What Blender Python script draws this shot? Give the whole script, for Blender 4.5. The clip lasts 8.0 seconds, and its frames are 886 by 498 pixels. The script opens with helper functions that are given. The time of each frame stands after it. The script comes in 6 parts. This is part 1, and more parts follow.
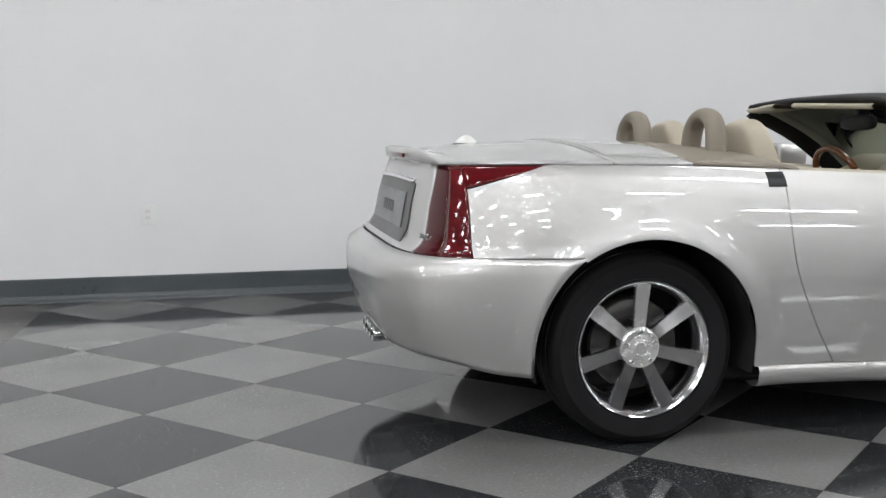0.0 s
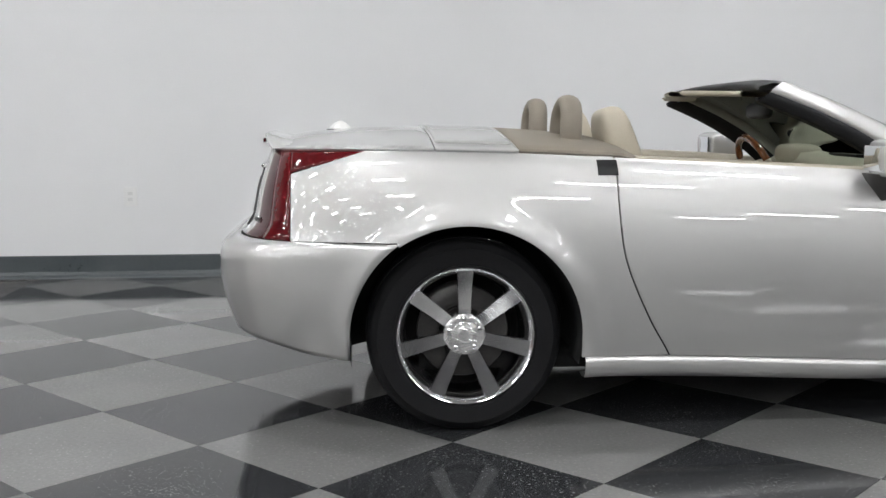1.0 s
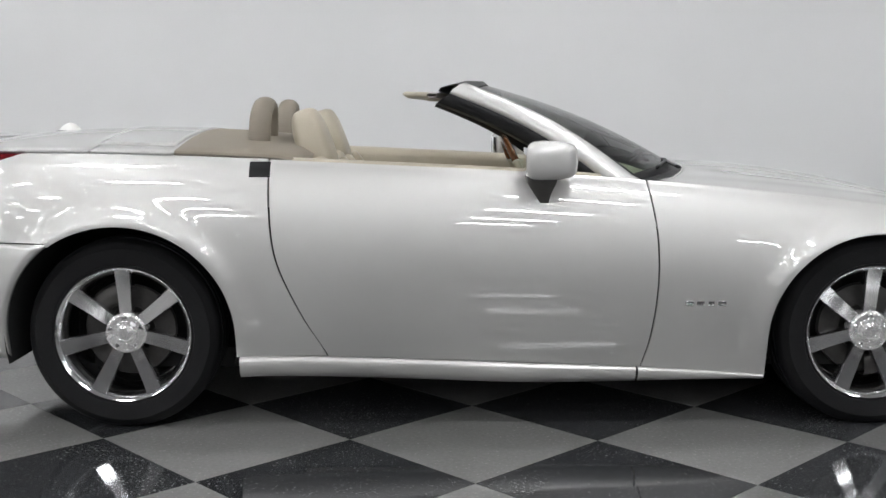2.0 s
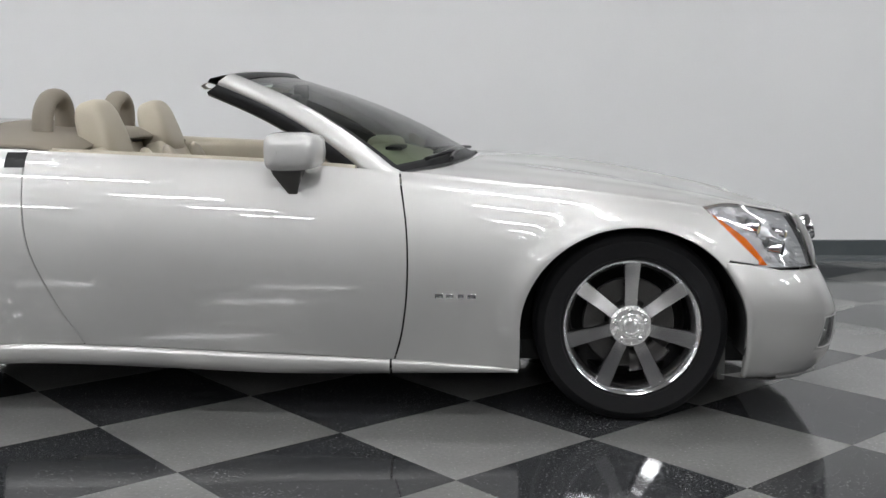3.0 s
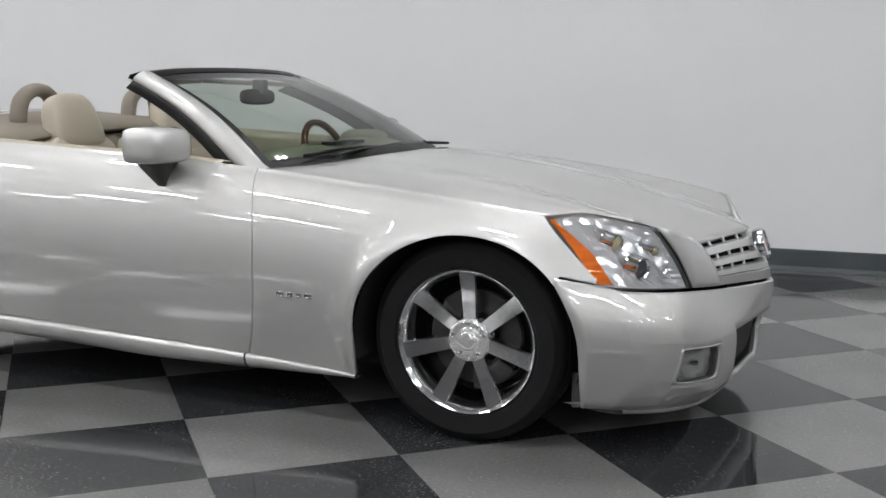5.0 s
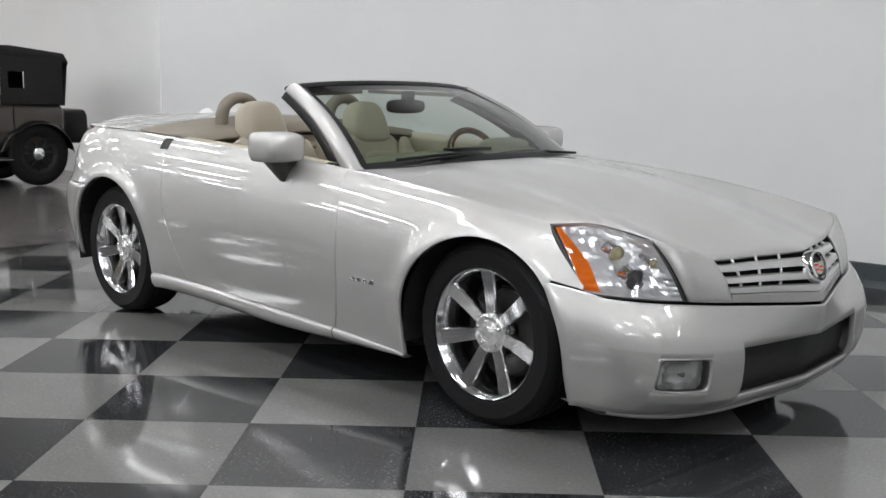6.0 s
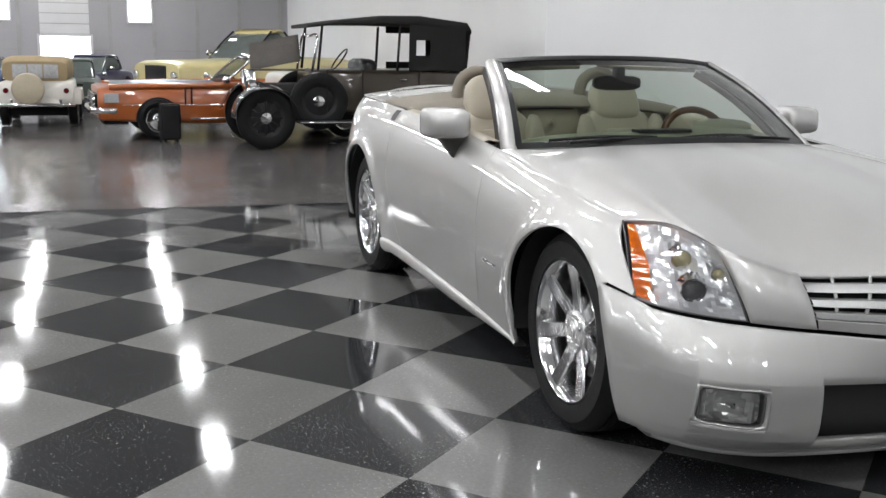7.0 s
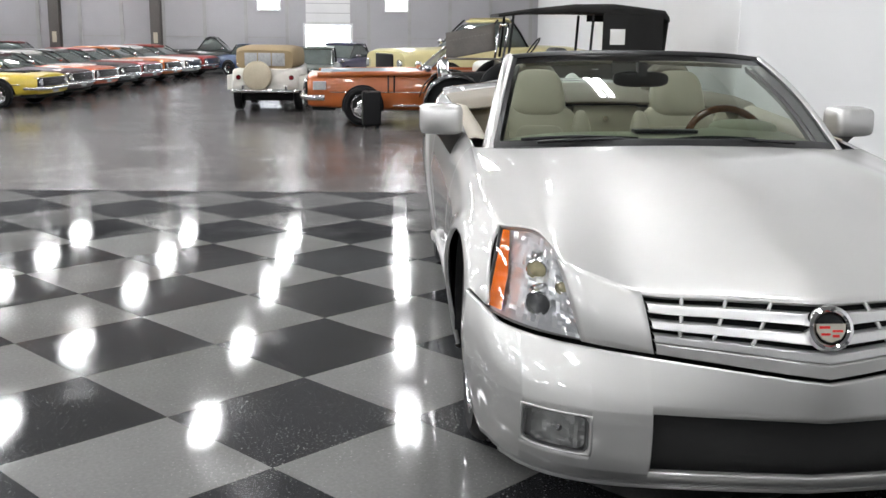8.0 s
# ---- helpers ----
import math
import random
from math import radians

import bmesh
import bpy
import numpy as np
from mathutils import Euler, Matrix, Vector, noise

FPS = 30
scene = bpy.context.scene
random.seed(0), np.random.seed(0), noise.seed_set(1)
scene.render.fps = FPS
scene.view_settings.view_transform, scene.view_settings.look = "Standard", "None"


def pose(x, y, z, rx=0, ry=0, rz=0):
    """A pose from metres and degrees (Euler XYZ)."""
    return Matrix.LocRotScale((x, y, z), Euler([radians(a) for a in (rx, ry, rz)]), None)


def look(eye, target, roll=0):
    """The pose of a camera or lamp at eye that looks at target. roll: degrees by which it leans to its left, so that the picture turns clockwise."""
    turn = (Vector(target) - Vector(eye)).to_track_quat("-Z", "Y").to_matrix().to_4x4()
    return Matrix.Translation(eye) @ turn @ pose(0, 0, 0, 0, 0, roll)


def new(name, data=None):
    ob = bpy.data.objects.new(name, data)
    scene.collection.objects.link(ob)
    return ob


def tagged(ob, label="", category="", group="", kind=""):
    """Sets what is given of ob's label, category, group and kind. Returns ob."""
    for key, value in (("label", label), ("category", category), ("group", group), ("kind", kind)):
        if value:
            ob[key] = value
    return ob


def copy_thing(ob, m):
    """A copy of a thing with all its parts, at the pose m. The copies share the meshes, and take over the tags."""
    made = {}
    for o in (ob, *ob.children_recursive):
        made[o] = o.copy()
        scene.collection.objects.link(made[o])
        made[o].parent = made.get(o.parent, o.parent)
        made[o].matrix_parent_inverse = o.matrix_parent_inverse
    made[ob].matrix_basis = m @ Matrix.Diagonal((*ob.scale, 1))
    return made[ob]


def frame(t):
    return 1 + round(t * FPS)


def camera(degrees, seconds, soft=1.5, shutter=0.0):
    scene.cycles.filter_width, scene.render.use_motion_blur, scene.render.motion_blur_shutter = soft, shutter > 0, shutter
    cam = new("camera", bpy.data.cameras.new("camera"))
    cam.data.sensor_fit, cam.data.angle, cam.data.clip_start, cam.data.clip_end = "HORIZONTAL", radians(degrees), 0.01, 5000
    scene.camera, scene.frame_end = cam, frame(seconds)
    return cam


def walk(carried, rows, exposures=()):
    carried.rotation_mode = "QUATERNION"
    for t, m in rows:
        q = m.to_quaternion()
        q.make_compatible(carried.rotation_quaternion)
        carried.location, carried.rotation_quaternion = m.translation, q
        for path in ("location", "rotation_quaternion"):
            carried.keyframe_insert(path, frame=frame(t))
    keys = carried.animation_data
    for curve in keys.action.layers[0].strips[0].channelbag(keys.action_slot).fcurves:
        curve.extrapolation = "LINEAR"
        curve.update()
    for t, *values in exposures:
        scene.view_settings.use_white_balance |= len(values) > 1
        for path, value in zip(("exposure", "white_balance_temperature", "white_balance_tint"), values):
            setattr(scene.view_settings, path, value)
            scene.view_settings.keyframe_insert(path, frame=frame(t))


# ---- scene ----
cam = camera(45.93, 8.0)

PATH = [
    (0, (-2.766, -4.208, 1.110), (-2.356, -2.264, 0.883), -0.20),
    (0.5, (-2.161, -4.352, 1.117), (-1.924, -2.385, 0.846), -0.43),
    (1, (-1.732, -4.406, 1.099), (-1.560, -2.428, 0.851), 0.18),
    (1.5, (-0.957, -4.511, 1.131), (-0.856, -2.529, 0.885), -0.00),
    (1.7, (-0.658, -4.513, 1.128), (-0.585, -2.530, 0.878), 0.00),
    (3, (0.857, -4.485, 1.122), (0.759, -2.506, 0.850), -0.06),
    (3.5, (1.447, -4.382, 1.147), (1.239, -2.414, 0.860), -0.01),
    (4, (1.832, -4.259, 1.159), (1.395, -2.330, 0.863), 0.26),
    (4.5, (2.197, -4.044, 1.160), (1.558, -2.174, 0.858), 0.36),
    (5.8, (3.529, -3.789, 1.176), (2.322, -2.220, 0.891), 0.63),
    (6, (3.843, -3.583, 1.219), (2.451, -2.179, 0.918), 0.84),
    (6.5, (4.104, -2.905, 1.245), (2.416, -1.886, 0.912), 0.67),
    (7, (4.471, -2.340, 1.292), (2.609, -1.716, 0.911), 0.88),
    (7.5, (4.684, -1.749, 1.336), (2.743, -1.467, 0.946), 0.78),
    (8, (4.682, -1.110, 1.348), (2.728, -1.011, 0.935), 0.60),
]
walk(cam, [(t, look(eye, target, roll)) for t, eye, target, roll in PATH],
     [(0, 0.05), (1.5, 0.05), (3.5, -0.02), (4.5, -0.05), (6.5, -0.06), (7.0, 0.08), (7.5, 0.17), (8, 0.3)])

# ---- world and light ----
world = bpy.data.worlds.new("world")
world.use_nodes = True
scene.world = world
world.node_tree.nodes["Background"].inputs[0].default_value = (0.75, 0.8, 0.9, 1)
world.node_tree.nodes["Background"].inputs[1].default_value = 0.25

CEIL = 5.2
HX0, HX1, HY0, HY1 = -28.0, 12.0, -24.0, 5.0


# ---- materials ----
def mat(name, rough=0.5, metal=0.0, color=(0.5, 0.5, 0.5)):
    m = bpy.data.materials.new(name)
    m.use_nodes = True
    b = m.node_tree.nodes["Principled BSDF"]
    b.inputs["Base Color"].default_value = (*color, 1)
    b.inputs["Roughness"].default_value = rough
    b.inputs["Metallic"].default_value = metal
    return m


def node(m, kind, **values):
    n = m.node_tree.nodes.new(kind)
    for key, value in values.items():
        n.inputs[key.replace("_", " ")].default_value = value
    return n


def link(m, a, out, b, into):
    m.node_tree.links.new(a.outputs[out], b.inputs[into])


def bsdf(m):
    return m.node_tree.nodes["Principled BSDF"]


def mottled(m, a, b, scale=3.0, fine=60.0, fine_amount=0.25, rough=None, bump=0.0, random_amount=0.0, socket="Object"):
    """Two-scale variation of the base colour, with roughness and bump from the same noise."""
    t = m.node_tree
    co = t.nodes.new("ShaderNodeTexCoord")
    big = node(m, "ShaderNodeTexNoise", Scale=scale, Detail=4.0, Roughness=0.6)
    small = node(m, "ShaderNodeTexNoise", Scale=fine, Detail=3.0, Roughness=0.6)
    link(m, co, socket, big, "Vector")
    link(m, co, socket, small, "Vector")
    mix = node(m, "ShaderNodeMix")
    mix.data_type = "FLOAT"
    mix.inputs[0].default_value = fine_amount
    t.links.new(big.outputs["Fac"], mix.inputs[2])
    t.links.new(small.outputs["Fac"], mix.inputs[3])
    value = mix.outputs[0]
    if random_amount:
        info = t.nodes.new("ShaderNodeObjectInfo")
        mul = t.nodes.new("ShaderNodeMath")
        mul.operation = "MULTIPLY_ADD"
        mul.inputs[1].default_value = random_amount
        t.links.new(info.outputs["Random"], mul.inputs[0])
        sub = t.nodes.new("ShaderNodeMath")
        sub.operation = "SUBTRACT"
        sub.inputs[1].default_value = random_amount / 2
        t.links.new(value, mul.inputs[2])
        t.links.new(mul.outputs[0], sub.inputs[0])
        value = sub.outputs[0]
    ramp = t.nodes.new("ShaderNodeValToRGB")
    ramp.color_ramp.elements[0].position = 0.3
    ramp.color_ramp.elements[1].position = 0.7
    ramp.color_ramp.elements[0].color = (*a, 1)
    ramp.color_ramp.elements[1].color = (*b, 1)
    t.links.new(value, ramp.inputs[0])
    link(m, ramp, "Color", bsdf(m), "Base Color")
    if rough:
        rr = t.nodes.new("ShaderNodeMapRange")
        rr.inputs[1].default_value, rr.inputs[2].default_value = 0.3, 0.7
        rr.inputs[3].default_value, rr.inputs[4].default_value = rough
        t.links.new(mix.outputs[0], rr.inputs[0])
        link(m, rr, "Result", bsdf(m), "Roughness")
    if bump:
        bn = node(m, "ShaderNodeBump", Strength=bump, Distance=0.002)
        link(m, small, "Fac", bn, "Height")
        link(m, bn, "Normal", bsdf(m), "Normal")
    return m


WALL = mottled(mat("wall_paint", 0.55), (0.70, 0.703, 0.706), (0.755, 0.757, 0.76), 0.6, 90, 0.3, (0.5, 0.62), 0.12)
CEILING = mottled(mat("ceiling_paint", 0.8), (0.40, 0.40, 0.395), (0.46, 0.46, 0.455), 0.8, 20, 0.3)
# dark tone for unseen walls, chosen to darken what the car reflects
UNSEEN_GREY = mottled(mat("unseen_wall_grey", 0.6), (0.12, 0.12, 0.123), (0.16, 0.16, 0.163), 0.6, 60, 0.3, (0.5, 0.7))
WHITE_WALL = mottled(mat("white_wall_paint", 0.55), (0.76, 0.76, 0.755), (0.82, 0.82, 0.815), 0.6, 90, 0.3, (0.5, 0.62), 0.12)
BASEB = mottled(mat("vinyl_base", 0.35), (0.05, 0.06, 0.065), (0.075, 0.085, 0.09), 3, 60, 0.3, (0.25, 0.45), 0.1)
CONCRETE = mottled(mat("sealed_concrete", 0.2), (0.064, 0.059, 0.058), (0.112, 0.103, 0.101), 0.5, 14, 0.35, (0.12, 0.26), 0.05)
DARKT = mottled(mat("dark_vinyl_tile", 0.15), (0.02, 0.021, 0.023), (0.038, 0.039, 0.042), 1.3, 80, 0.45, (0.04, 0.085), 0.02, 0.25)
LIGHTT = mottled(mat("grey_vinyl_tile", 0.15), (0.135, 0.135, 0.132), (0.205, 0.204, 0.199), 1.1, 70, 0.45, (0.04, 0.085), 0.02, 0.25)
STEEL_W = mottled(mat("white_painted_metal", 0.45), (0.62, 0.62, 0.62), (0.7, 0.7, 0.7), 1.2, 50, 0.3, (0.35, 0.55))
COLUMN = mottled(mat("dark_steel_column", 0.5), (0.06, 0.055, 0.05), (0.1, 0.09, 0.085), 1.2, 40, 0.3)
PLASTIC_W = mottled(mat("white_plastic", 0.35), (0.7, 0.7, 0.68), (0.76, 0.76, 0.74), 4, 80, 0.3)


def flecked(m, fleck, limit=0.66, scale=55.0, scuff=0.5):
    """Worn specks and dull scuffs, laid over a material in world space so that no two tiles are alike."""
    t = m.node_tree
    geo = t.nodes.new("ShaderNodeNewGeometry")
    base = bsdf(m).inputs["Base Color"].links[0].from_socket
    speck = node(m, "ShaderNodeTexNoise", Scale=scale, Detail=2.0, Roughness=0.5)
    patch = node(m, "ShaderNodeTexNoise", Scale=2.3, Detail=3.0, Roughness=0.6)
    for n in (speck, patch):
        link(m, geo, "Position", n, "Vector")
    add = t.nodes.new("ShaderNodeMath")
    add.operation = "MULTIPLY_ADD"
    add.inputs[1].default_value = 0.22
    t.links.new(patch.outputs["Fac"], add.inputs[0])
    t.links.new(speck.outputs["Fac"], add.inputs[2])
    edge = t.nodes.new("ShaderNodeMapRange")
    edge.inputs[1].default_value, edge.inputs[2].default_value = limit + 0.11, limit + 0.19
    t.links.new(add.outputs[0], edge.inputs[0])
    mix = t.nodes.new("ShaderNodeMix")
    mix.data_type = "RGBA"
    mix.inputs[7].default_value = (*fleck, 1)
    t.links.new(edge.outputs[0], mix.inputs[0])
    t.links.new(base, mix.inputs[6])
    t.links.new(mix.outputs[2], bsdf(m).inputs["Base Color"])
    old = bsdf(m).inputs["Roughness"].links[0].from_socket
    dull = t.nodes.new("ShaderNodeMapRange")
    dull.inputs[1].default_value, dull.inputs[2].default_value = 0.5, 0.72
    dull.inputs[4].default_value = 0.12 * scuff
    t.links.new(patch.outputs["Fac"], dull.inputs[0])
    total = t.nodes.new("ShaderNodeMath")
    t.links.new(old, total.inputs[0])
    t.links.new(dull.outputs[0], total.inputs[1])
    t.links.new(total.outputs[0], bsdf(m).inputs["Roughness"])


for m in (DARKT, LIGHTT):
    bsdf(m).inputs["Specular IOR Level"].default_value = 0.33
flecked(DARKT, (0.20, 0.20, 0.195), 0.64, 110.0)
flecked(LIGHTT, (0.27, 0.27, 0.262), 0.64, 90.0)
bsdf(CONCRETE).inputs["Specular IOR Level"].default_value = 0.34
flecked(CONCRETE, (0.24, 0.22, 0.20), 0.62, 30.0)


def glow(name, color, strength):
    m = mat(name, 0.6, 0, color)
    bsdf(m).inputs["Emission Color"].default_value = (*color, 1)
    bsdf(m).inputs["Emission Strength"].default_value = strength
    return m


TUBE = glow("lamp_diffuser", (0.975, 0.985, 1.0), 58.0)
DAYLIGHT = glow("daylight_pane", (0.88, 0.94, 1.0), 8.0)


# ---- mesh helpers ----
def mesh_of(name, verts, faces, material, smooth=False):
    me = bpy.data.meshes.new(name)
    me.from_pydata([tuple(v) for v in verts], [], faces)
    me.materials.append(material)
    if smooth:
        for p in me.polygons:
            p.use_smooth = True
    me.update()
    return me


def thing(name, label, category, group="", kind="", at=(0, 0, 0), turn=0.0):
    ob = new(name)
    ob.empty_display_size = 0.2
    ob.matrix_world = pose(*at, 0, 0, turn)
    return tagged(ob, label, category, group, kind)


def put(name, me, parent=None, label="", m=None):
    ob = new(name, me)
    if parent is not None:
        ob.parent = parent
    if m is not None:
        ob.matrix_local = m
    if label:
        tagged(ob, label)
    return ob


def box_mesh(name, lo, hi, material, bevel=0.0, segs=2):
    bm = bmesh.new()
    bmesh.ops.create_cube(bm, size=1.0)
    for v in bm.verts:
        for k in range(3):
            v.co[k] = lo[k] if v.co[k] < 0 else hi[k]
    if bevel:
        bmesh.ops.bevel(bm, geom=bm.edges[:], offset=bevel, segments=segs, affect="EDGES", profile=0.6)
    me = bpy.data.meshes.new(name)
    bm.to_mesh(me)
    bm.free()
    me.materials.append(material)
    if bevel:
        for p in me.polygons:
            p.use_smooth = True
        me.set_sharp_from_angle(angle=radians(40))
    return me


def box(name, lo, hi, material, parent=None, label="", bevel=0.0, segs=2):
    return put(name, box_mesh(name, lo, hi, material, bevel, segs), parent, label)


def prism_mesh(name, outline, z0, z1, material):
    n = len(outline)
    verts = [(x, y, z0) for x, y in outline] + [(x, y, z1) for x, y in outline]
    faces = [tuple(range(n - 1, -1, -1)), tuple(range(n, 2 * n))]
    faces += [(i, (i + 1) % n, n + (i + 1) % n, n + i) for i in range(n)]
    return mesh_of(name, verts, faces, material)


# ---- hall ----
tagged(box("floor", (HX0, HY0, -0.2), (HX1, HY1, -0.004), CONCRETE), "polished brown-grey sealed concrete showroom floor", "floor", kind="structure")
tagged(box("ceiling", (HX0, HY0, CEIL), (HX1, HY1, CEIL + 0.2), CEILING), "high light grey painted hall ceiling", "ceiling", kind="structure")


def wall_between(name, a, b, h, label, thick=0.2, side=1, paint_of=None):
    """A wall whose seen face runs from a to b; its thickness lies to the left of that way."""
    d = Vector((b[0] - a[0], b[1] - a[1], 0))
    length = d.length
    ob = thing(name, label, "wall", kind="structure", at=(a[0], a[1], 0), turn=math.degrees(math.atan2(d.y, d.x)))
    box("plaster", (0, 0, -0.1), (length, thick * side, h), paint_of or WALL, ob)
    return ob, length


CORNER = (-7.2, 2.78)
AISLE_Y = 3.25
BACK_RUN = HX1 - CORNER[0]
_, back_len = wall_between("wall_back", CORNER, (HX1, CORNER[1] + 0.035 * BACK_RUN), CEIL, "smooth light grey painted plaster wall behind the car")
wall_between("wall_return", (CORNER[0], AISLE_Y), CORNER, CEIL, "short white return beside the parked old cars", 0.1, paint_of=WHITE_WALL)
wall_between("wall_aisle", (-27.0, AISLE_Y), (CORNER[0], AISLE_Y), CEIL, "bright white painted wall behind the parked old cars", paint_of=WHITE_WALL)
# two walls added out of view; their dark grey dims reflections and bounce
wall_between("wall_front", (HX1, HY0), (HX0, HY0), CEIL, "unseen wall behind the camera, dark grey to dim reflections", paint_of=UNSEEN_GREY)
wall_between("wall_end", (HX1, HY1), (HX1, HY0), CEIL, "unseen end wall of the hall, dark grey to dim reflections", paint_of=UNSEEN_GREY)

skirting = thing("baseboard", "dark grey vinyl cove base along the wall", "baseboard", kind="structure", at=(*CORNER, 0), turn=math.degrees(math.atan(0.035)))
prof = [(0.0, 0.0), (-0.03, 0.0), (-0.028, 0.008), (-0.013, 0.024), (-0.008, 0.045), (-0.007, 0.15), (-0.004, 0.156), (0.0, 0.157)]
me = mesh_of("cove", [(x, y, z) for x in (0.0, back_len) for y, z in prof], [(i, (i + 1) % 8, 8 + (i + 1) % 8, 8 + i) for i in range(8)], BASEB)
put("cove", me, skirting)

# outlet plate on the back wall
ox = 3.95
OUTLET_W = mottled(mat('outlet_plastic', 0.35), (0.70, 0.70, 0.69), (0.76, 0.76, 0.75), 8, 80, 0.3)
SOCKET = mottled(mat('socket_plastic', 0.4), (0.60, 0.60, 0.59), (0.66, 0.66, 0.65), 8, 80, 0.3)
outlet = thing("wall_outlet", "white plastic double power outlet plate on the wall", "outlet", at=(CORNER[0] + ox, CORNER[1] + 0.035 * ox, 0.56), turn=math.degrees(math.atan(0.035)))
box("plate", (-0.045, -0.009, -0.065), (0.045, 0.001, 0.065), OUTLET_W, outlet, bevel=0.003)
for dz in (-0.028, 0.012):
    box("socket", (-0.017, -0.010, dz - 0.003), (0.017, -0.006, dz + 0.022), SOCKET, outlet, "white socket face", bevel=0.004)

# ---- ceiling lamps ----
# hung in rows along the hall, each on two stems
LAMP_Z = 4.5
fixture = None
for x in (9.3, 5.3, 1.3, -2.7, -6.5, -10.3, -14.3, -18.8, -22.2, -25.2):
    for k in range(6):
        y = (0.27 if x > -8 else -0.85) - 3.05 * k
        m = pose(x, y, LAMP_Z)
        if fixture is None:
            fixture = thing("ceiling_light", "white linear fixture with two bright tubes hung from the ceiling", "ceiling light", "ceiling lights of the hall")
            fixture.matrix_world = m
            box("housing", (-0.62, -0.2, 0.03), (0.62, 0.2, 0.11), STEEL_W, fixture, bevel=0.01)
            for dy in (-0.085, 0.085):
                box("tube", (-0.58, dy - 0.055, 0.0), (0.58, dy + 0.055, 0.03), TUBE, fixture, "bright white light tube", bevel=0.012)
            for dx in (-0.45, 0.45):
                box("stem", (dx - 0.008, -0.008, 0.11), (dx + 0.008, 0.008, CEIL - LAMP_Z), STEEL_W, fixture)
        else:
            copy_thing(fixture, m)

# ---- roadster materials ----
def paint(name, a, b, rough=0.32, metal=0.55, coat=1.0):
    m = mottled(mat(name, rough, metal), a, b, 2.0, 500.0, 0.4, (rough - 0.03, rough + 0.03))
    bsdf(m).inputs["Coat Weight"].default_value = coat
    bsdf(m).inputs["Coat Roughness"].default_value = 0.03
    bsdf(m).inputs["Coat IOR"].default_value = 1.6
    return m


SILVER = paint("silver_paint", (0.565, 0.562, 0.550), (0.615, 0.611, 0.60), 0.5, 0.80)
CHROME = mottled(mat("chrome", 0.06, 1.0), (0.8, 0.8, 0.81), (0.87, 0.87, 0.88), 6, 40, 0.2, (0.05, 0.08))
POLISHED = mottled(mat("polished_alloy", 0.15, 1.0), (0.84, 0.84, 0.85), (0.92, 0.92, 0.93), 5, 40, 0.2, (0.12, 0.18))
RUBBER = mottled(mat("tyre_rubber", 0.55), (0.006, 0.006, 0.0065), (0.012, 0.012, 0.013), 6, 120, 0.5, (0.42, 0.62), 0.15)
bsdf(RUBBER).inputs["Specular IOR Level"].default_value = 0.2
BLACK = mottled(mat("black_plastic", 0.4), (0.008, 0.008, 0.009), (0.016, 0.016, 0.017), 5, 150, 0.5, (0.3, 0.5), 0.08)
bsdf(BLACK).inputs["Specular IOR Level"].default_value = 0.22
MATTE = mottled(mat("matt_black_liner", 0.85), (0.004, 0.004, 0.004), (0.009, 0.009, 0.009), 5, 80, 0.5, (0.75, 0.95))
IRON = mottled(mat("brake_iron", 0.5, 0.5), (0.035, 0.034, 0.033), (0.065, 0.063, 0.06), 9, 150, 0.5, (0.3, 0.5))
TAN = mottled(mat("shale_leather", 0.45), (0.395, 0.355, 0.275), (0.455, 0.41, 0.325), 3, 240, 0.5, (0.38, 0.52), 0.35)
TAUPE = mottled(mat("taupe_trim", 0.6), (0.19, 0.165, 0.13), (0.24, 0.21, 0.17), 4, 260, 0.5, (0.5, 0.7), 0.3)
DASHTOP = mottled(mat("soft_dash_skin", 0.6), (0.47, 0.45, 0.36), (0.54, 0.515, 0.42), 4, 220, 0.5, (0.5, 0.7), 0.3)
WOOD = mottled(mat("burl_wood", 0.15), (0.10, 0.028, 0.008), (0.26, 0.09, 0.03), 22, 90, 0.4, (0.1, 0.2))
bsdf(WOOD).inputs["Coat Weight"].default_value = 0.8
LENS_RED = mottled(mat("red_lens", 0.08), (0.07, 0.003, 0.005), (0.13, 0.005, 0.008), 7, 60, 0.4, (0.05, 0.12))
bsdf(LENS_RED).inputs["Coat Weight"].default_value = 0.3
DARK_RED = mottled(mat("dark_red_lens", 0.08), (0.04, 0.002, 0.004), (0.065, 0.003, 0.005), 7, 60, 0.4, (0.05, 0.1))
bsdf(DARK_RED).inputs["Coat Weight"].default_value = 0.2
AMBER = mottled(mat("amber_reflector", 0.12), (0.80, 0.15, 0.002), (0.92, 0.21, 0.006), 30, 160, 0.5, (0.15, 0.3), 0.1)
bsdf(AMBER).inputs["Coat Weight"].default_value = 1.0
FOGCUP = mottled(mat("fog_reflector", 0.13, 0.6), (0.78, 0.78, 0.77), (0.88, 0.88, 0.87), 30, 90, 0.4, (0.1, 0.25), 0.3)
BRIGHT = mottled(mat("vapour_chrome", 0.18, 0.5), (0.80, 0.81, 0.83), (0.90, 0.91, 0.92), 14, 40, 0.3, (0.16, 0.26))
bsdf(BRIGHT).inputs["Coat Weight"].default_value = 1.0
INTAKE = mottled(mat("intake_plastic", 0.6), (0.011, 0.011, 0.011), (0.018, 0.018, 0.018), 5, 150, 0.5, (0.5, 0.7), 0.1)
BEZEL = mottled(mat("grey_lamp_bezel", 0.35), (0.075, 0.075, 0.075), (0.11, 0.11, 0.11), 6, 120, 0.4, (0.3, 0.42))
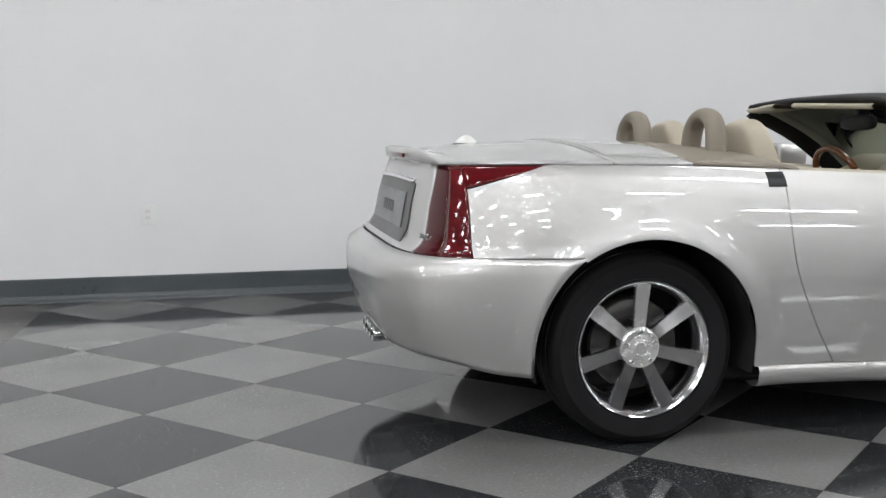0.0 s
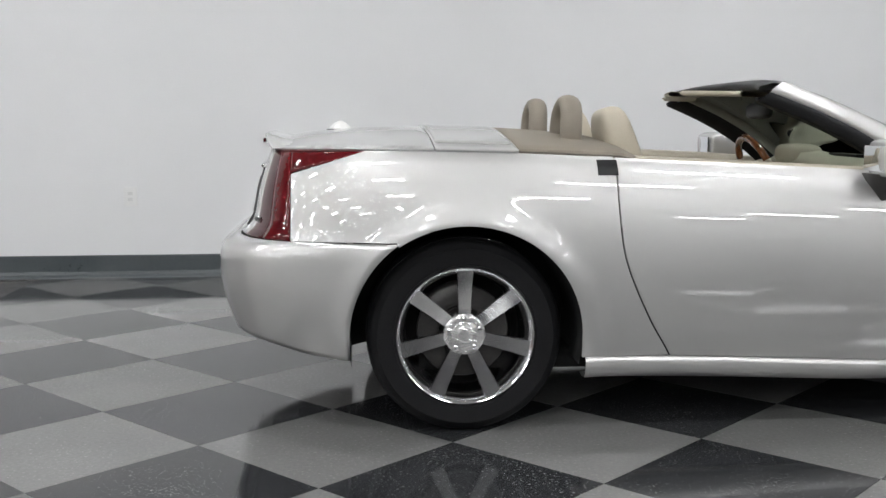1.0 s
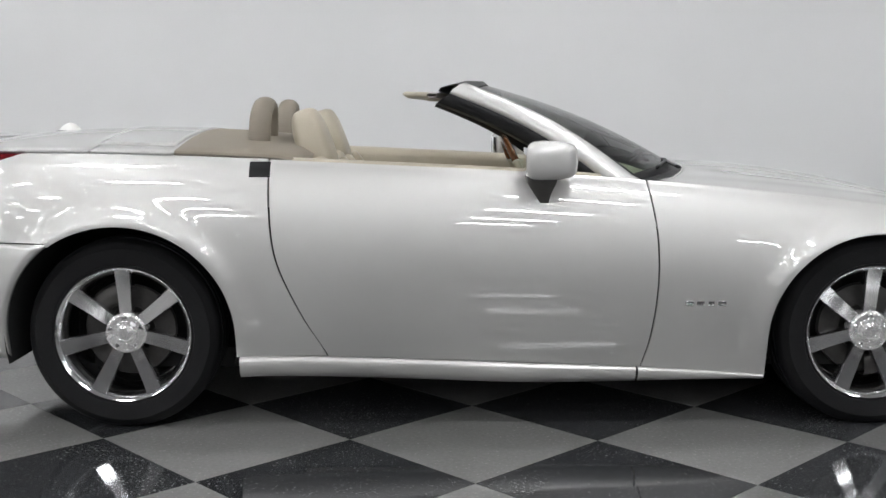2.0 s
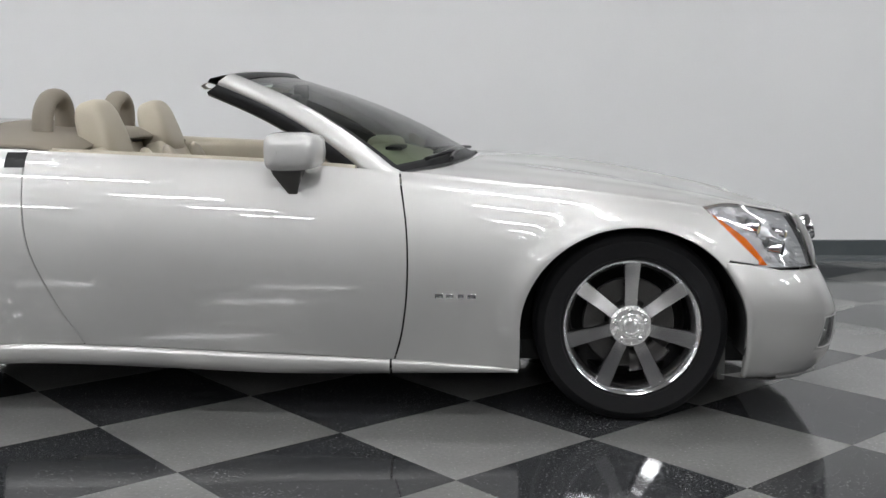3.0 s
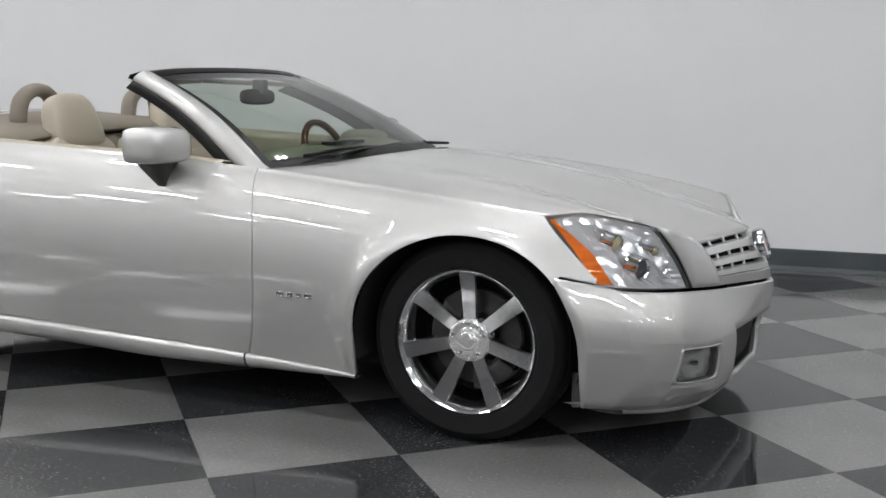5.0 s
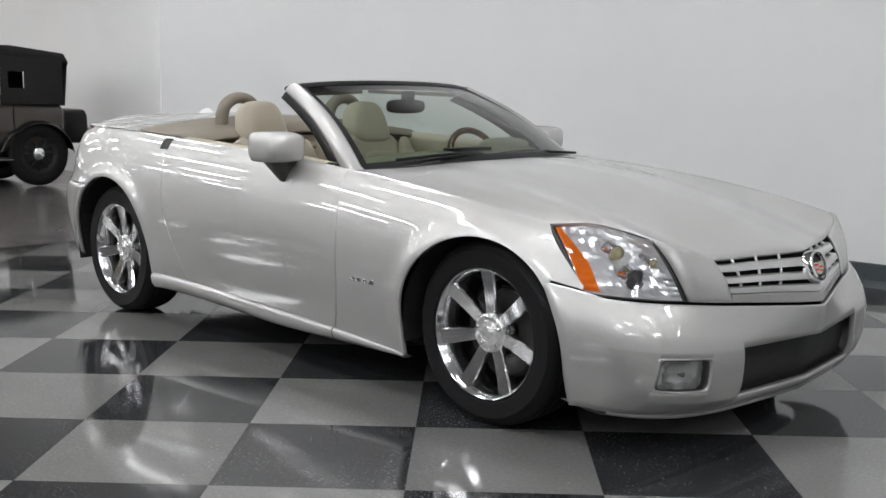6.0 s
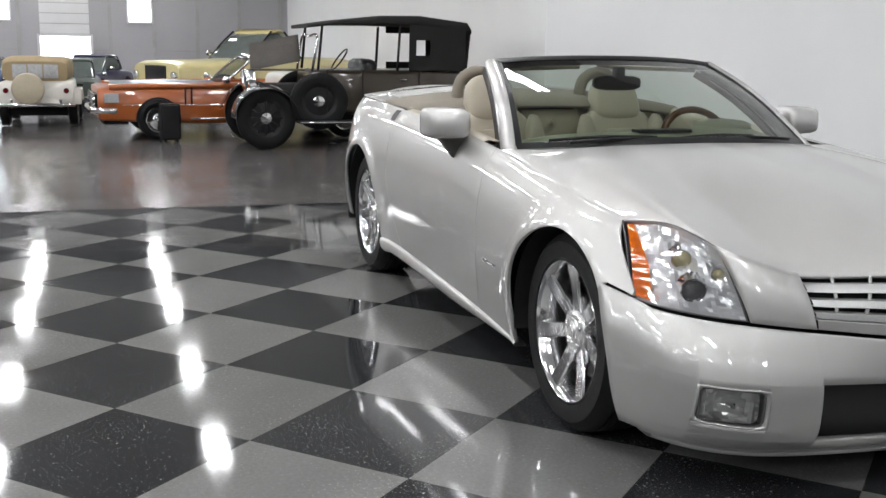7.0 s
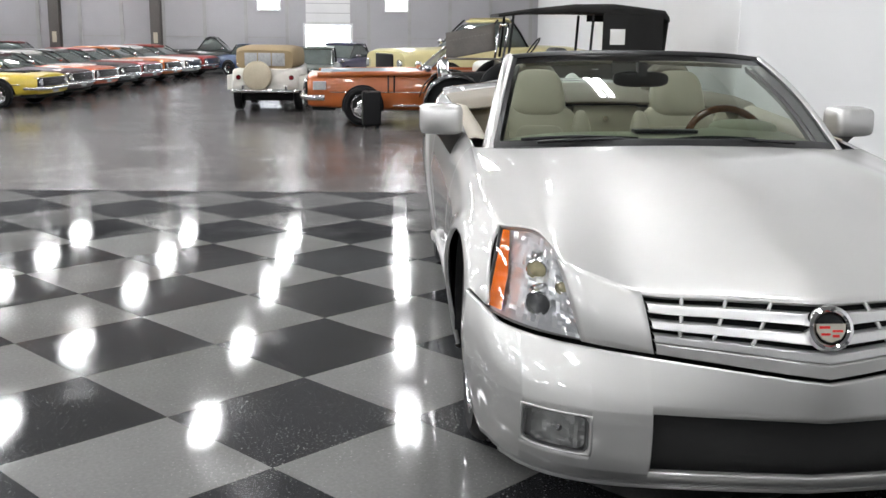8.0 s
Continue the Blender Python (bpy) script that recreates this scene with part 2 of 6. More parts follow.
CREAM = mottled(mat("yellowed_lens", 0.15), (0.52, 0.46, 0.27), (0.62, 0.56, 0.36), 20, 90, 0.4, (0.1, 0.2))
SMOKE = mottled(mat("dark_projector_glass", 0.06), (0.07, 0.07, 0.075), (0.13, 0.13, 0.135), 20, 90, 0.4, (0.04, 0.1))
MIRROR = mat("mirror_glass", 0.02, 1.0, (0.8, 0.82, 0.84))


def glass(name, tint, alpha):
    """Thin clear glazing: mostly see-through, with a mirror gloss."""
    m = mat(name, 0.03, 0.0, tint)
    t = m.node_tree
    clear = t.nodes.new("ShaderNodeBsdfTransparent")
    clear.inputs[0].default_value = (*tint, 1)
    shine = t.nodes.new("ShaderNodeBsdfGlossy")
    shine.inputs["Roughness"].default_value = 0.02
    fres = t.nodes.new("ShaderNodeFresnel")
    fres.inputs[0].default_value = 1.45
    add = t.nodes.new("ShaderNodeMath")
    add.operation = "ADD"
    add.inputs[1].default_value = alpha
    mix = t.nodes.new("ShaderNodeMixShader")
    t.links.new(fres.outputs[0], add.inputs[0])
    t.links.new(add.outputs[0], mix.inputs[0])
    t.links.new(clear.outputs[0], mix.inputs[1])
    t.links.new(shine.outputs[0], mix.inputs[2])
    t.links.new(mix.outputs[0], t.nodes["Material Output"].inputs[0])
    return m


GLASS = glass("windscreen_glass", (0.55, 0.62, 0.56), 0.02)
LENS = glass("clear_lens", (0.97, 0.975, 0.98), 0.0)
TINT = glass("tinted_band", (0.10, 0.11, 0.115), 0.02)


# ---- shape helpers ----
def curve1(pts):
    """A smooth function through (x, value) points."""
    xs = [p[0] for p in pts]
    ys = [p[1] for p in pts]
    n = len(xs)
    ms = []
    for i in range(n):
        a, b = max(i - 1, 0), min(i + 1, n - 1)
        ms.append((ys[b] - ys[a]) / (xs[b] - xs[a]))

    def value(x):
        if x <= xs[0]:
            return ys[0] + ms[0] * (x - xs[0])
        if x >= xs[-1]:
            return ys[-1] + ms[-1] * (x - xs[-1])
        i = next(k for k in range(n - 1) if x <= xs[k + 1])
        h = xs[i + 1] - xs[i]
        t = (x - xs[i]) / h
        return ((2 * t ** 3 - 3 * t * t + 1) * ys[i] + (t ** 3 - 2 * t * t + t) * h * ms[i]
                + (3 * t * t - 2 * t ** 3) * ys[i + 1] + (t ** 3 - t * t) * h * ms[i + 1])
    return value


def curve3(pts):
    """A smooth way through points in space, by a parameter from 0 to 1."""
    d = [0.0]
    for a, b in zip(pts, pts[1:]):
        d.append(d[-1] + (Vector(b) - Vector(a)).length)
    fs = [curve1([(s / d[-1], p[k]) for s, p in zip(d, pts)]) for k in range(3)]
    return lambda t: Vector((fs[0](t), fs[1](t), fs[2](t)))


def steps(a, b, n):
    return [a + (b - a) * i / n for i in range(n + 1)]


def grid_mesh(name, rows, material, flip=False, mirror=False, closed=False, solid=0.0, skip=None):
    """A smooth sheet through rows of points, all of one length."""
    nr, nc = len(rows), len(rows[0])
    sgn = -1 if mirror else 1
    verts = [(p[0], sgn * p[1], p[2]) for r in rows for p in r]
    faces = []
    cols = nc if closed else nc - 1
    for i in range(nr - 1):
        for j in range(cols):
            if skip and skip(i, j):
                continue
            k = (j + 1) % nc
            f = (i * nc + j, i * nc + k, (i + 1) * nc + k, (i + 1) * nc + j)
            faces.append(f[::-1] if flip != mirror else f)
    me = mesh_of(name, verts, faces, material, True)
    return me


def flanged(me, normal_at, depth):
    """Sets exact surface normals and folds the border inwards, so that the panel has an edge of some depth."""
    bm = bmesh.new()
    bm.from_mesh(me)
    outer = len(bm.verts)
    edges = [e for e in bm.edges if e.is_boundary]
    ext = bmesh.ops.extrude_edge_only(bm, edges=edges)["geom"]
    bm.verts.index_update()
    for v in ext:
        if isinstance(v, bmesh.types.BMVert):
            v.co -= Vector(normal_at(v.co)) * depth
    bm.to_mesh(me)
    bm.free()
    for p in me.polygons:
        p.use_smooth = True
    normals = [tuple(normal_at(v.co)) if v.index < outer else (0.0, 0.0, 0.0) for v in me.vertices]
    me.normals_split_custom_set_from_vertices(normals)


def sheet(name, rows, material, parent, label="", flip=False, mirror=False, closed=False, solid=0.0, skip=None):
    ob = put(name, grid_mesh(name, rows, material, flip, mirror, closed, solid, skip), parent, label)
    if solid:
        mod = ob.modifiers.new("thickness", "SOLIDIFY")
        mod.thickness, mod.offset = solid, -1.0
        even = ob.modifiers.new("even shading", "WEIGHTED_NORMAL")
        even.weight = 80
    return ob


def lathe_mesh(name, profile, material, segs=48, sharp=35):
    """Turns (radius, y) points about the y axis."""
    rows = [[(r * math.cos(2 * math.pi * k / segs), y, r * math.sin(2 * math.pi * k / segs)) for k in range(segs)] for r, y in profile]
    me = grid_mesh(name, rows, material, closed=True)
    me.set_sharp_from_angle(angle=radians(sharp))
    return me


def tube_mesh(name, way, radius, material, segs=10, n=24, flat=1.0, caps=True):
    """A round or flattened bar along a way through space. radius may be a function of the parameter."""
    rows = []
    for t in steps(0, 1, n):
        p = way(t)
        d = (way(min(t + 0.01, 1)) - way(max(t - 0.01, 0))).normalized()
        side = d.cross(Vector((0, 0, 1)))
        if side.length < 0.05:
            side = d.cross(Vector((1, 0, 0)))
        side.normalize()
        up = side.cross(d)
        r = radius(t) if callable(radius) else radius
        rows.append([p + side * (r * math.cos(2 * math.pi * k / segs)) + up * (r * flat * math.sin(2 * math.pi * k / segs)) for k in range(segs)])
    me = grid_mesh(name, rows, material, closed=True)
    if caps:
        bm = bmesh.new()
        bm.from_mesh(me)
        bmesh.ops.holes_fill(bm, edges=[e for e in bm.edges if e.is_boundary], sides=0)
        bmesh.ops.recalc_face_normals(bm, faces=bm.faces[:])
        bm.to_mesh(me)
        bm.free()
    return me


def tube(name, pts, radius, material, parent, label="", **kw):
    return put(name, tube_mesh(name, curve3(pts), radius, material, **kw), parent, label)


def blob(name, lo, hi, material, parent, label="", power=4.0, n=14, taper=None):
    """A rounded cushion filling a box; taper(z from 0 to 1) gives the scale in x and y."""
    c = [(a + b) / 2 for a, b in zip(lo, hi)]
    h = [(b - a) / 2 for a, b in zip(lo, hi)]

    def spow(v, e):
        return math.copysign(abs(v) ** e, v)
    rows = []
    for i in range(n + 1):
        ph = -math.pi / 2 + math.pi * i / n
        row = []
        for k in range(2 * n):
            th = 2 * math.pi * k / (2 * n)
            e = 2 / power
            z = spow(math.sin(ph), e)
            sx, sy = taper((z + 1) / 2) if taper else (1, 1)
            cx = spow(math.cos(ph), e)
            row.append((c[0] + h[0] * sx * cx * spow(math.cos(th), e), c[1] + h[1] * sy * cx * spow(math.sin(th), e), c[2] + h[2] * z))
        rows.append(row)
    me = grid_mesh(name, rows, material, closed=True)
    return put(name, me, parent, label)


# ---- roadster body surface ----
WB, RT = 1.3425, 0.345
shoulder_z = curve1([(-2.25, 0.975), (-1.95, 0.985), (-1.6, 0.988), (-1.16, 0.98), (-0.8, 0.965), (-0.3, 0.942), (0.1, 0.922), (0.5, 0.892), (0.9, 0.853), (1.29, 0.81), (1.6, 0.767), (1.9, 0.712), (2.2, 0.675)])
half_width = curve1([(-2.3, 0.865), (-1.9, 0.888), (-1.34, 0.912), (-0.7, 0.896), (0.0, 0.888), (0.6, 0.892), (1.34, 0.912), (1.9, 0.905), (2.3, 0.90)])
section = curve1([(0.0, 0.95), (0.2, 0.977), (0.42, 0.998), (0.58, 1.0), (0.74, 0.985), (0.87, 0.957), (0.95, 0.925), (1.0, 0.888)])
nose_x = curve1([(0.13, 2.10), (0.2, 2.17), (0.32, 2.197), (0.45, 2.20), (0.52, 2.185), (0.57, 2.16), (0.65, 2.12), (0.8, 2.04)])
tail_x = curve1([(0.2, -2.10), (0.32, -2.18), (0.48, -2.235), (0.58, -2.24), (0.64, -2.225), (0.68, -2.16), (0.72, -2.115), (0.85, -2.085), (1.0, -2.04)])
XF, XR, NR = 1.2, -1.2, 4.6
bluntness = curve1([(0.1, 4.2), (0.36, 4.2), (0.46, 3.9), (0.56, 3.3), (0.66, 3.05), (0.9, 3.0)])


def width_at(x, z):
    v = (z - 0.2) / (shoulder_z(x) - 0.2)
    w = half_width(x) * section(min(max(v, -0.1), 1.0))
    for xc, rr in ((WB, 0.395), (-WB, 0.405)):
        r = math.hypot(x - xc, (z - RT) / (0.915 if xc > 0 else 0.97))
        w += 0.014 * math.exp(-((r - rr - 0.01) / 0.05) ** 2)
    return w


def side_pt(x, z):
    g = 1.0
    if x > XF:
        t = min((x - XF) / (nose_x(z) - XF), 1.0)
        n = bluntness(z)
        g = (1 - t ** n) ** (1 / n)
    elif x < XR:
        t = min((x - XR) / (tail_x(z) - XR), 1.0)
        g = (1 - t ** NR) ** (1 / NR)
    return (x, -width_at(x, z) * g, z)


def side_normal(co):
    """The outward normal of the body side nearest to a point."""
    x, z, e = co[0], co[2], 0.004
    px = Vector(side_pt(x + e, z)) - Vector(side_pt(x - e, z))
    pz = Vector(side_pt(x, z + e)) - Vector(side_pt(x, z - e))
    n = px.cross(pz).normalized()
    if n.y > 0:
        n = -n
    return Vector((n.x, n.y if co[1] < 0 else -n.y, n.z))


def side_panel(name, rows, mirror, label=""):
    me = grid_mesh(name, rows, SILVER, True, mirror)
    flanged(me, side_normal, 0.014)
    return put(name, me, car, label)


prow = curve1([(0.0, 0.03), (0.03, 0.022), (0.1, 0.002), (0.25, -0.038), (0.42, -0.066), (0.6, -0.055), (0.74, -0.025), (0.84, -0.004), (0.89, 0.0), (0.95, 0.0)])
prow_gain = curve1([(0.1, 0.3), (0.25, 0.35), (0.38, 0.55), (0.48, 1.0), (0.6, 1.0)])


def cap_pt(phi, z, front=True):
    """A point of the nose or the tail, by the angle from the middle (0) to the side (90)."""
    xa, xe, n = (XF, nose_x(z), bluntness(z)) if front else (XR, tail_x(z), NR)
    a = radians(phi)
    x = xa + (xe - xa) * max(math.cos(a), 0.0) ** (2 / n)
    y = width_at(x, z) * math.sin(a) ** (2 / n)
    return (x + (prow(y) * prow_gain(z) if front else 0.0), -y, z)


def cap_phi(x, z, front=True):
    xa, xe, n = (XF, nose_x(z), bluntness(z)) if front else (XR, tail_x(z), NR)
    return math.degrees(math.acos(min(max((x - xa) / (xe - xa), 0.0), 1.0) ** (n / 2)))


RISE = {-1: 0.97, 1: 0.915}


def arch(x, xc, r):
    return RT + RISE[1 if xc > 0 else -1] * math.sqrt(max(r * r - (x - xc) ** 2, 0.0))


def panel(xs, low, high, n=16, warp=None):
    """Columns of a side panel between two height curves."""
    rows = []
    for x in xs:
        lo, hi = low(x), high(x)
        col = []
        for b in steps(0, 1, n):
            z = lo + (hi - lo) * b
            col.append(side_pt(warp(x, z) if warp else x, z))
        rows.append(col)
    return rows


car = thing("roadster_car", "silver two-seat convertible with its roof folded away", "car")
SILL = 0.272
sill_z = curve1([(-0.95, 0.275), (-0.6, 0.27), (0.0, 0.246), (0.55, 0.222), (0.95, 0.196)])
gap_rear = curve1([(0.2, -0.585), (0.272, -0.618), (0.41, -0.70), (0.6, -0.785), (0.74, -0.81), (1.0, -0.82)])
gap_front = curve1([(0.18, 0.49), (0.32, 0.53), (0.5, 0.552), (0.69, 0.55), (0.9, 0.52)])
G = 0.0035
R_REAR, R_FRONT = 0.405, 0.395

for mirror in (False, True):
    # rear quarter panel
    xe = -WB + R_REAR
    xs = steps(-1.945, -1.585, 22) + [-WB - R_REAR * math.cos(a) for a in steps(math.acos(0.578), math.pi, 50)] + [xe + 0.002] + steps(xe + 0.02, -0.86, 3)
    top_of = lambda x: min(shoulder_z(x), 0.905 + (x + 1.945) * 0.32 if x < -1.69 else 2)

    def q_low(x):
        if x < -1.58:
            return 0.681
        return arch(x, -WB, R_REAR) if x <= xe else SILL

    def q_warp(x, z):
        return x if x < xe + 0.01 else xe + (gap_rear(z) - G - xe) * (x - xe) / (-0.86 - xe)
    side_panel("quarter_panel", panel(xs, q_low, top_of, 44, q_warp), mirror)
    # door
    side_panel("door", panel(steps(0, 1, 40), lambda a: sill_z(-0.6 + 1.1 * a), lambda a: shoulder_z(-0.8 + 1.32 * a), 44,
                               lambda a, z: gap_rear(z) + G + (gap_front(z) - gap_rear(z) - 2 * G) * a), mirror)
    # front fender, cut away for the wheel and the headlamp
    xa = WB - R_FRONT
    xs = steps(-1.0, -0.07, 10) + [-0.005] + [WB - R_FRONT * math.cos(a) for a in steps(0, math.acos(-0.79), 50)] + steps(1.67, 1.776, 5)

    def f_low(x):
        if x < xa:
            return SILL - 0.05 * x
        return arch(x, WB, R_FRONT) if x < 1.655 else 0.598 - (x - 1.655) * 0.2

    def f_high(x):
        xx = 0.52 + (xa - 0.52) * x if x < xa else x
        return shoulder_z(xx) if xx < 1.585 else 0.769 - (xx - 1.585) * 0.97

    rows = []
    for x in xs:
        if x < 0:
            f = 1 + x
            lo, hi = sill_z(0.52 + (xa - 0.52) * f), shoulder_z(0.52 + (xa - 0.52) * f)
            rows.append([side_pt(gap_front(z) + G + (xa - 0.002 - gap_front(z) - G) * min(f / 0.995, 1.0), z) for z in steps(lo, hi, 44)])
        else:
            lo, hi = f_low(x), f_high(x)
            rows.append([side_pt(x, z) for z in steps(lo, max(hi, lo + 0.004), 44)])
    # the column where the arch begins runs down to the sill
    side_panel("front_fender", rows, mirror)
    # sill moulding
    prof = [(-0.012, -0.002), (0.006, -0.006), (0.012, -0.02), (0.006, -0.055), (-0.012, -0.078), (-0.05, -0.082), (-0.09, -0.075)]
    thin = lambda x: 1 - 0.8 * (max(x, 0) / xa) ** 1.5
    for x0, x1 in ((xe + 0.012, 0.486), (0.494, xa - 0.004)):
        rows = [[(x, side_pt(x, sill_z(x))[1] - dy * (0.4 + 0.6 * thin(x)), sill_z(x) + dz * thin(x)) for dy, dz in prof] for x in steps(x0, x1, 22)]
        sheet("sill_moulding", rows, SILVER, car, mirror=mirror, flip=True)

# seam heights round the nose and the tail
nose_seam = curve1([(0, 0.483), (7, 0.488), (15, 0.497), (29, 0.514), (42, 0.533), (55, 0.550), (62, 0.566), (72, 0.592)])
nose_low = curve1([(0, 0.145), (30, 0.15), (60, 0.165), (75, 0.17)])
YS = [0.0, 0.03, 0.06, 0.1, 0.2, 0.3, 0.38, 0.432, 0.436, 0.48, 0.54, 0.586, 0.590, 0.62, 0.67, 0.72, 0.758, 0.762, 0.79, 0.815]


def phi_of(y, z):
    """The angle at which the nose is y from the middle."""
    a, b = 0.0, 89.0
    for _ in range(26):
        m = (a + b) / 2
        if abs(cap_pt(m, z)[1]) < y:
            a = m
        else:
            b = m
    return a


flat_seam = curve1([(0, 0.522), (25, 0.526), (40, 0.534), (55, 0.550), (62, 0.566), (72, 0.592)])


def z_at(b, phi):
    """Height in the bumper, from its lower edge (0) to the seam above (1), which alone dips in the middle."""
    return nose_low(phi) + (flat_seam(phi) - 0.004 - nose_low(phi)) * b + (nose_seam(phi) - flat_seam(phi)) * max(0.0, (b - 0.605) / 0.395) ** 0.8


ZB = [0, 0.06, 0.13, 0.145, 0.2, 0.25, 0.3, 0.4, 0.5, 0.545, 0.59, 0.605, 0.68, 0.76, 0.86, 0.94, 0.98, 1.0]
rows = []
for b in ZB:
    row = []
    for yy in YS:
        p45 = 70 * yy
        z = z_at(b, p45)
        row.append(cap_pt(phi_of(yy, z), z))
    for s in steps(0.12, 1, 8):
        z = z_at(b, 67)
        dz = max(z - RT, 0)
        edge = cap_phi(WB + math.sqrt(max(R_FRONT ** 2 - (dz / RISE[1]) ** 2, 0.01)), z)
        last = phi_of(0.815, z)
        phi = last + (edge - last) * s
        row.append(cap_pt(phi, z_at(b, phi)))
    rows.append(row)


def bumper_holes(i, j):
    if j < 7 and 2 <= i < 11:
        return True
    return 12 <= j < 16 and 5 <= i < 9


def both_halves(rows):
    """Rows from the middle to the right side, made whole by their mirror image."""
    return [[(p[0], -p[1], p[2]) for p in r[:0:-1]] + [tuple(p) for p in r] for r in rows]


half = len(rows[0])
bumper = sheet("front_bumper", both_halves(rows), SILVER, car, flip=True, solid=0.02,
               skip=lambda i, j: bumper_holes(i, j - (half - 1) if j >= half - 1 else half - 2 - j))


# intake: recessed dark grille with thin bars
phis = steps(-0.434, 0.434, 20)


def nose_signed(y, z, d=0.0):
    p = cap_pt(phi_of(abs(y), z), z)
    return (p[0] - d, y, p[2])


sheet("intake_mesh", [[nose_signed(p, z_at(b, 70 * abs(p)), 0.05) for p in phis] for b in steps(0.1, 0.64, 8)], INTAKE, bumper, "black lower air intake", flip=False)
rim = [[nose_signed(p, z_at(b, 70 * abs(p)), d) for p in phis] for b, d in ((0.132, 0.004), (0.132, 0.06))]
sheet("intake_floor", rim, BLACK, bumper)
rim = [[nose_signed(p, z_at(b, 70 * abs(p)), d) for p in phis] for b, d in ((0.603, 0.06), (0.603, 0.004))]
sheet("intake_roof", rim, BLACK, bumper)
lip = [[nose_signed(p, nose_low(70 * abs(p)) + dz, d) for p in steps(-0.8, 0.8, 40)] for dz, d in ((0.01, 0.01), (-0.006, -0.012), (-0.014, 0.0), (-0.012, 0.06), (0.005, 0.2))]
sheet("bumper_lip", lip, SILVER, bumper, flip=False)

for mirror in (False, True):
    # fog lamp: bezel ring, reflector and lens
    def fp(phi, b, d):
        z = z_at(b, 70 * phi)
        p = cap_pt(phi_of(phi, z), z)
        return (p[0] - d, p[1], p[2])
    FU, FV, FB, FH = 0.589, 0.170, 0.25, 0.295
    mid = (FU + FV / 2, FB + FH / 2)

    def frame_loop(f, power):
        """A loop round the lamp's opening, squarer the higher the power."""
        loop = []
        for k in range(40):
            a = 2 * math.pi * k / 40
            c_, s_ = math.cos(a), math.sin(a)
            r = (abs(c_) ** power + abs(s_) ** power) ** (-1 / power)
            loop.append((mid[0] + f * r * c_ * FV / 2, mid[1] + f * r * s_ * FH / 2))
        return loop
    rows = [[fp(*q, d) for q in frame_loop(f, w)] for f, w, d in ((1.06, 60, 0.004), (1.06, 60, -0.001), (0.99, 30, -0.002), (0.965, 9, 0.004), (0.95, 8, 0.014))]
    fog = sheet("fog_lamp", rows, SILVER, car, "clear fog lamp in a silver bezel", mirror=mirror, closed=True, flip=True)
    rows = [[fp(*q, d) for q in frame_loop(f, 8)] for f, d in ((0.955, 0.008), (0.93, 0.005), (0.90, 0.007), (0.89, 0.03))]
    sheet("bezel", rows, BEZEL, fog, "grey rubber surround", mirror=mirror, closed=True, flip=True)

    def bowl(u, v):
        """Depth of the reflector: a round bowl with small facets in a flat plate."""
        r = math.hypot((u - 0.56) * 1.55, v - 0.5)
        return 0.026 + (0.034 * (1 - (r / 0.44) ** 2) if r < 0.44 else 0.004 * math.sin(22 * u))
    facets = random.Random(3)
    cup_me = sheet("reflector", [[fp(FU + FV * u, FB + FH * v, bowl(u, v) + facets.uniform(-0.0025, 0.0025)) for u in steps(0.04, 0.96, 15)] for v in steps(0.04, 0.96, 13)], FOGCUP, fog, mirror=mirror)
    cup_me.data.set_sharp_from_angle(angle=radians(12))
    sheet("lens", [[fp(FU + FV * u, FB + FH * v, 0.012 - 0.004 * math.sin(math.pi * u)) for u in steps(0.045, 0.955, 6)] for v in steps(0.045, 0.955, 6)], LENS, fog, mirror=mirror, flip=True)
    c = fp(FU + FV * 0.44, FB + FH * 0.5, 0.034)
    put("bulb", lathe_mesh("bulb", [(0.0005, -0.006), (0.009, -0.004), (0.011, 0.004), (0.011, 0.02)], CHROME, 16), fog, m=pose(c[0], -c[1] if mirror else c[1], c[2], 0, 0, 90))

# ---- nose above the bumper ----
A0 = side_pt(1.585, shoulder_z(1.585) - 0.001)
TOP = curve3([A0, (1.70, -0.692, 0.773), (1.82, -0.660, 0.753), (1.94, -0.64, 0.728), (1.985, -0.54, 0.69), (2.012, -0.443, 0.663), (2.075, -0.22, 0.664), (2.125, -0.04, 0.666), (2.13, 0.0, 0.666)])
phiD = cap_phi(1.770, 0.577)


def low_edge(s):
    """The lower edge of lamp, panel and grille, from the outer corner (0) to the middle (1)."""
    phi = phiD * (1 - s)
    z = nose_seam(phi)
    for _ in range(3):
        z = nose_seam(min(70 * abs(cap_pt(phi, z)[1]), phi if phi > 57 else 57)) + 0.004
    p = cap_pt(phi, z)
    return Vector((p[0] - 0.012, p[1], p[2]))


def find_low(y):
    a, b = 0.0, 1.0
    for _ in range(30):
        m = (a + b) / 2
        if low_edge(m).y < y:
            a = m
        else:
            b = m
    return a


def find_top(y):
    a, b = 0.0, 1.0
    for _ in range(30):
        m = (a + b) / 2
        if TOP(m).y < y:
            a = m
        else:
            b = m
    return a


TB, TG = find_top(-0.65), find_top(-0.443)
LC, LH = find_low(-0.602), find_low(-0.418)


def face(t, l, v, bulge=0.014):
    """A point of the nose between the hood's edge (v = 1) and the bumper's (v = 0)."""
    p = low_edge(l).lerp(TOP(t), v)
    p.x += bulge * math.sin(math.pi * v)
    return p


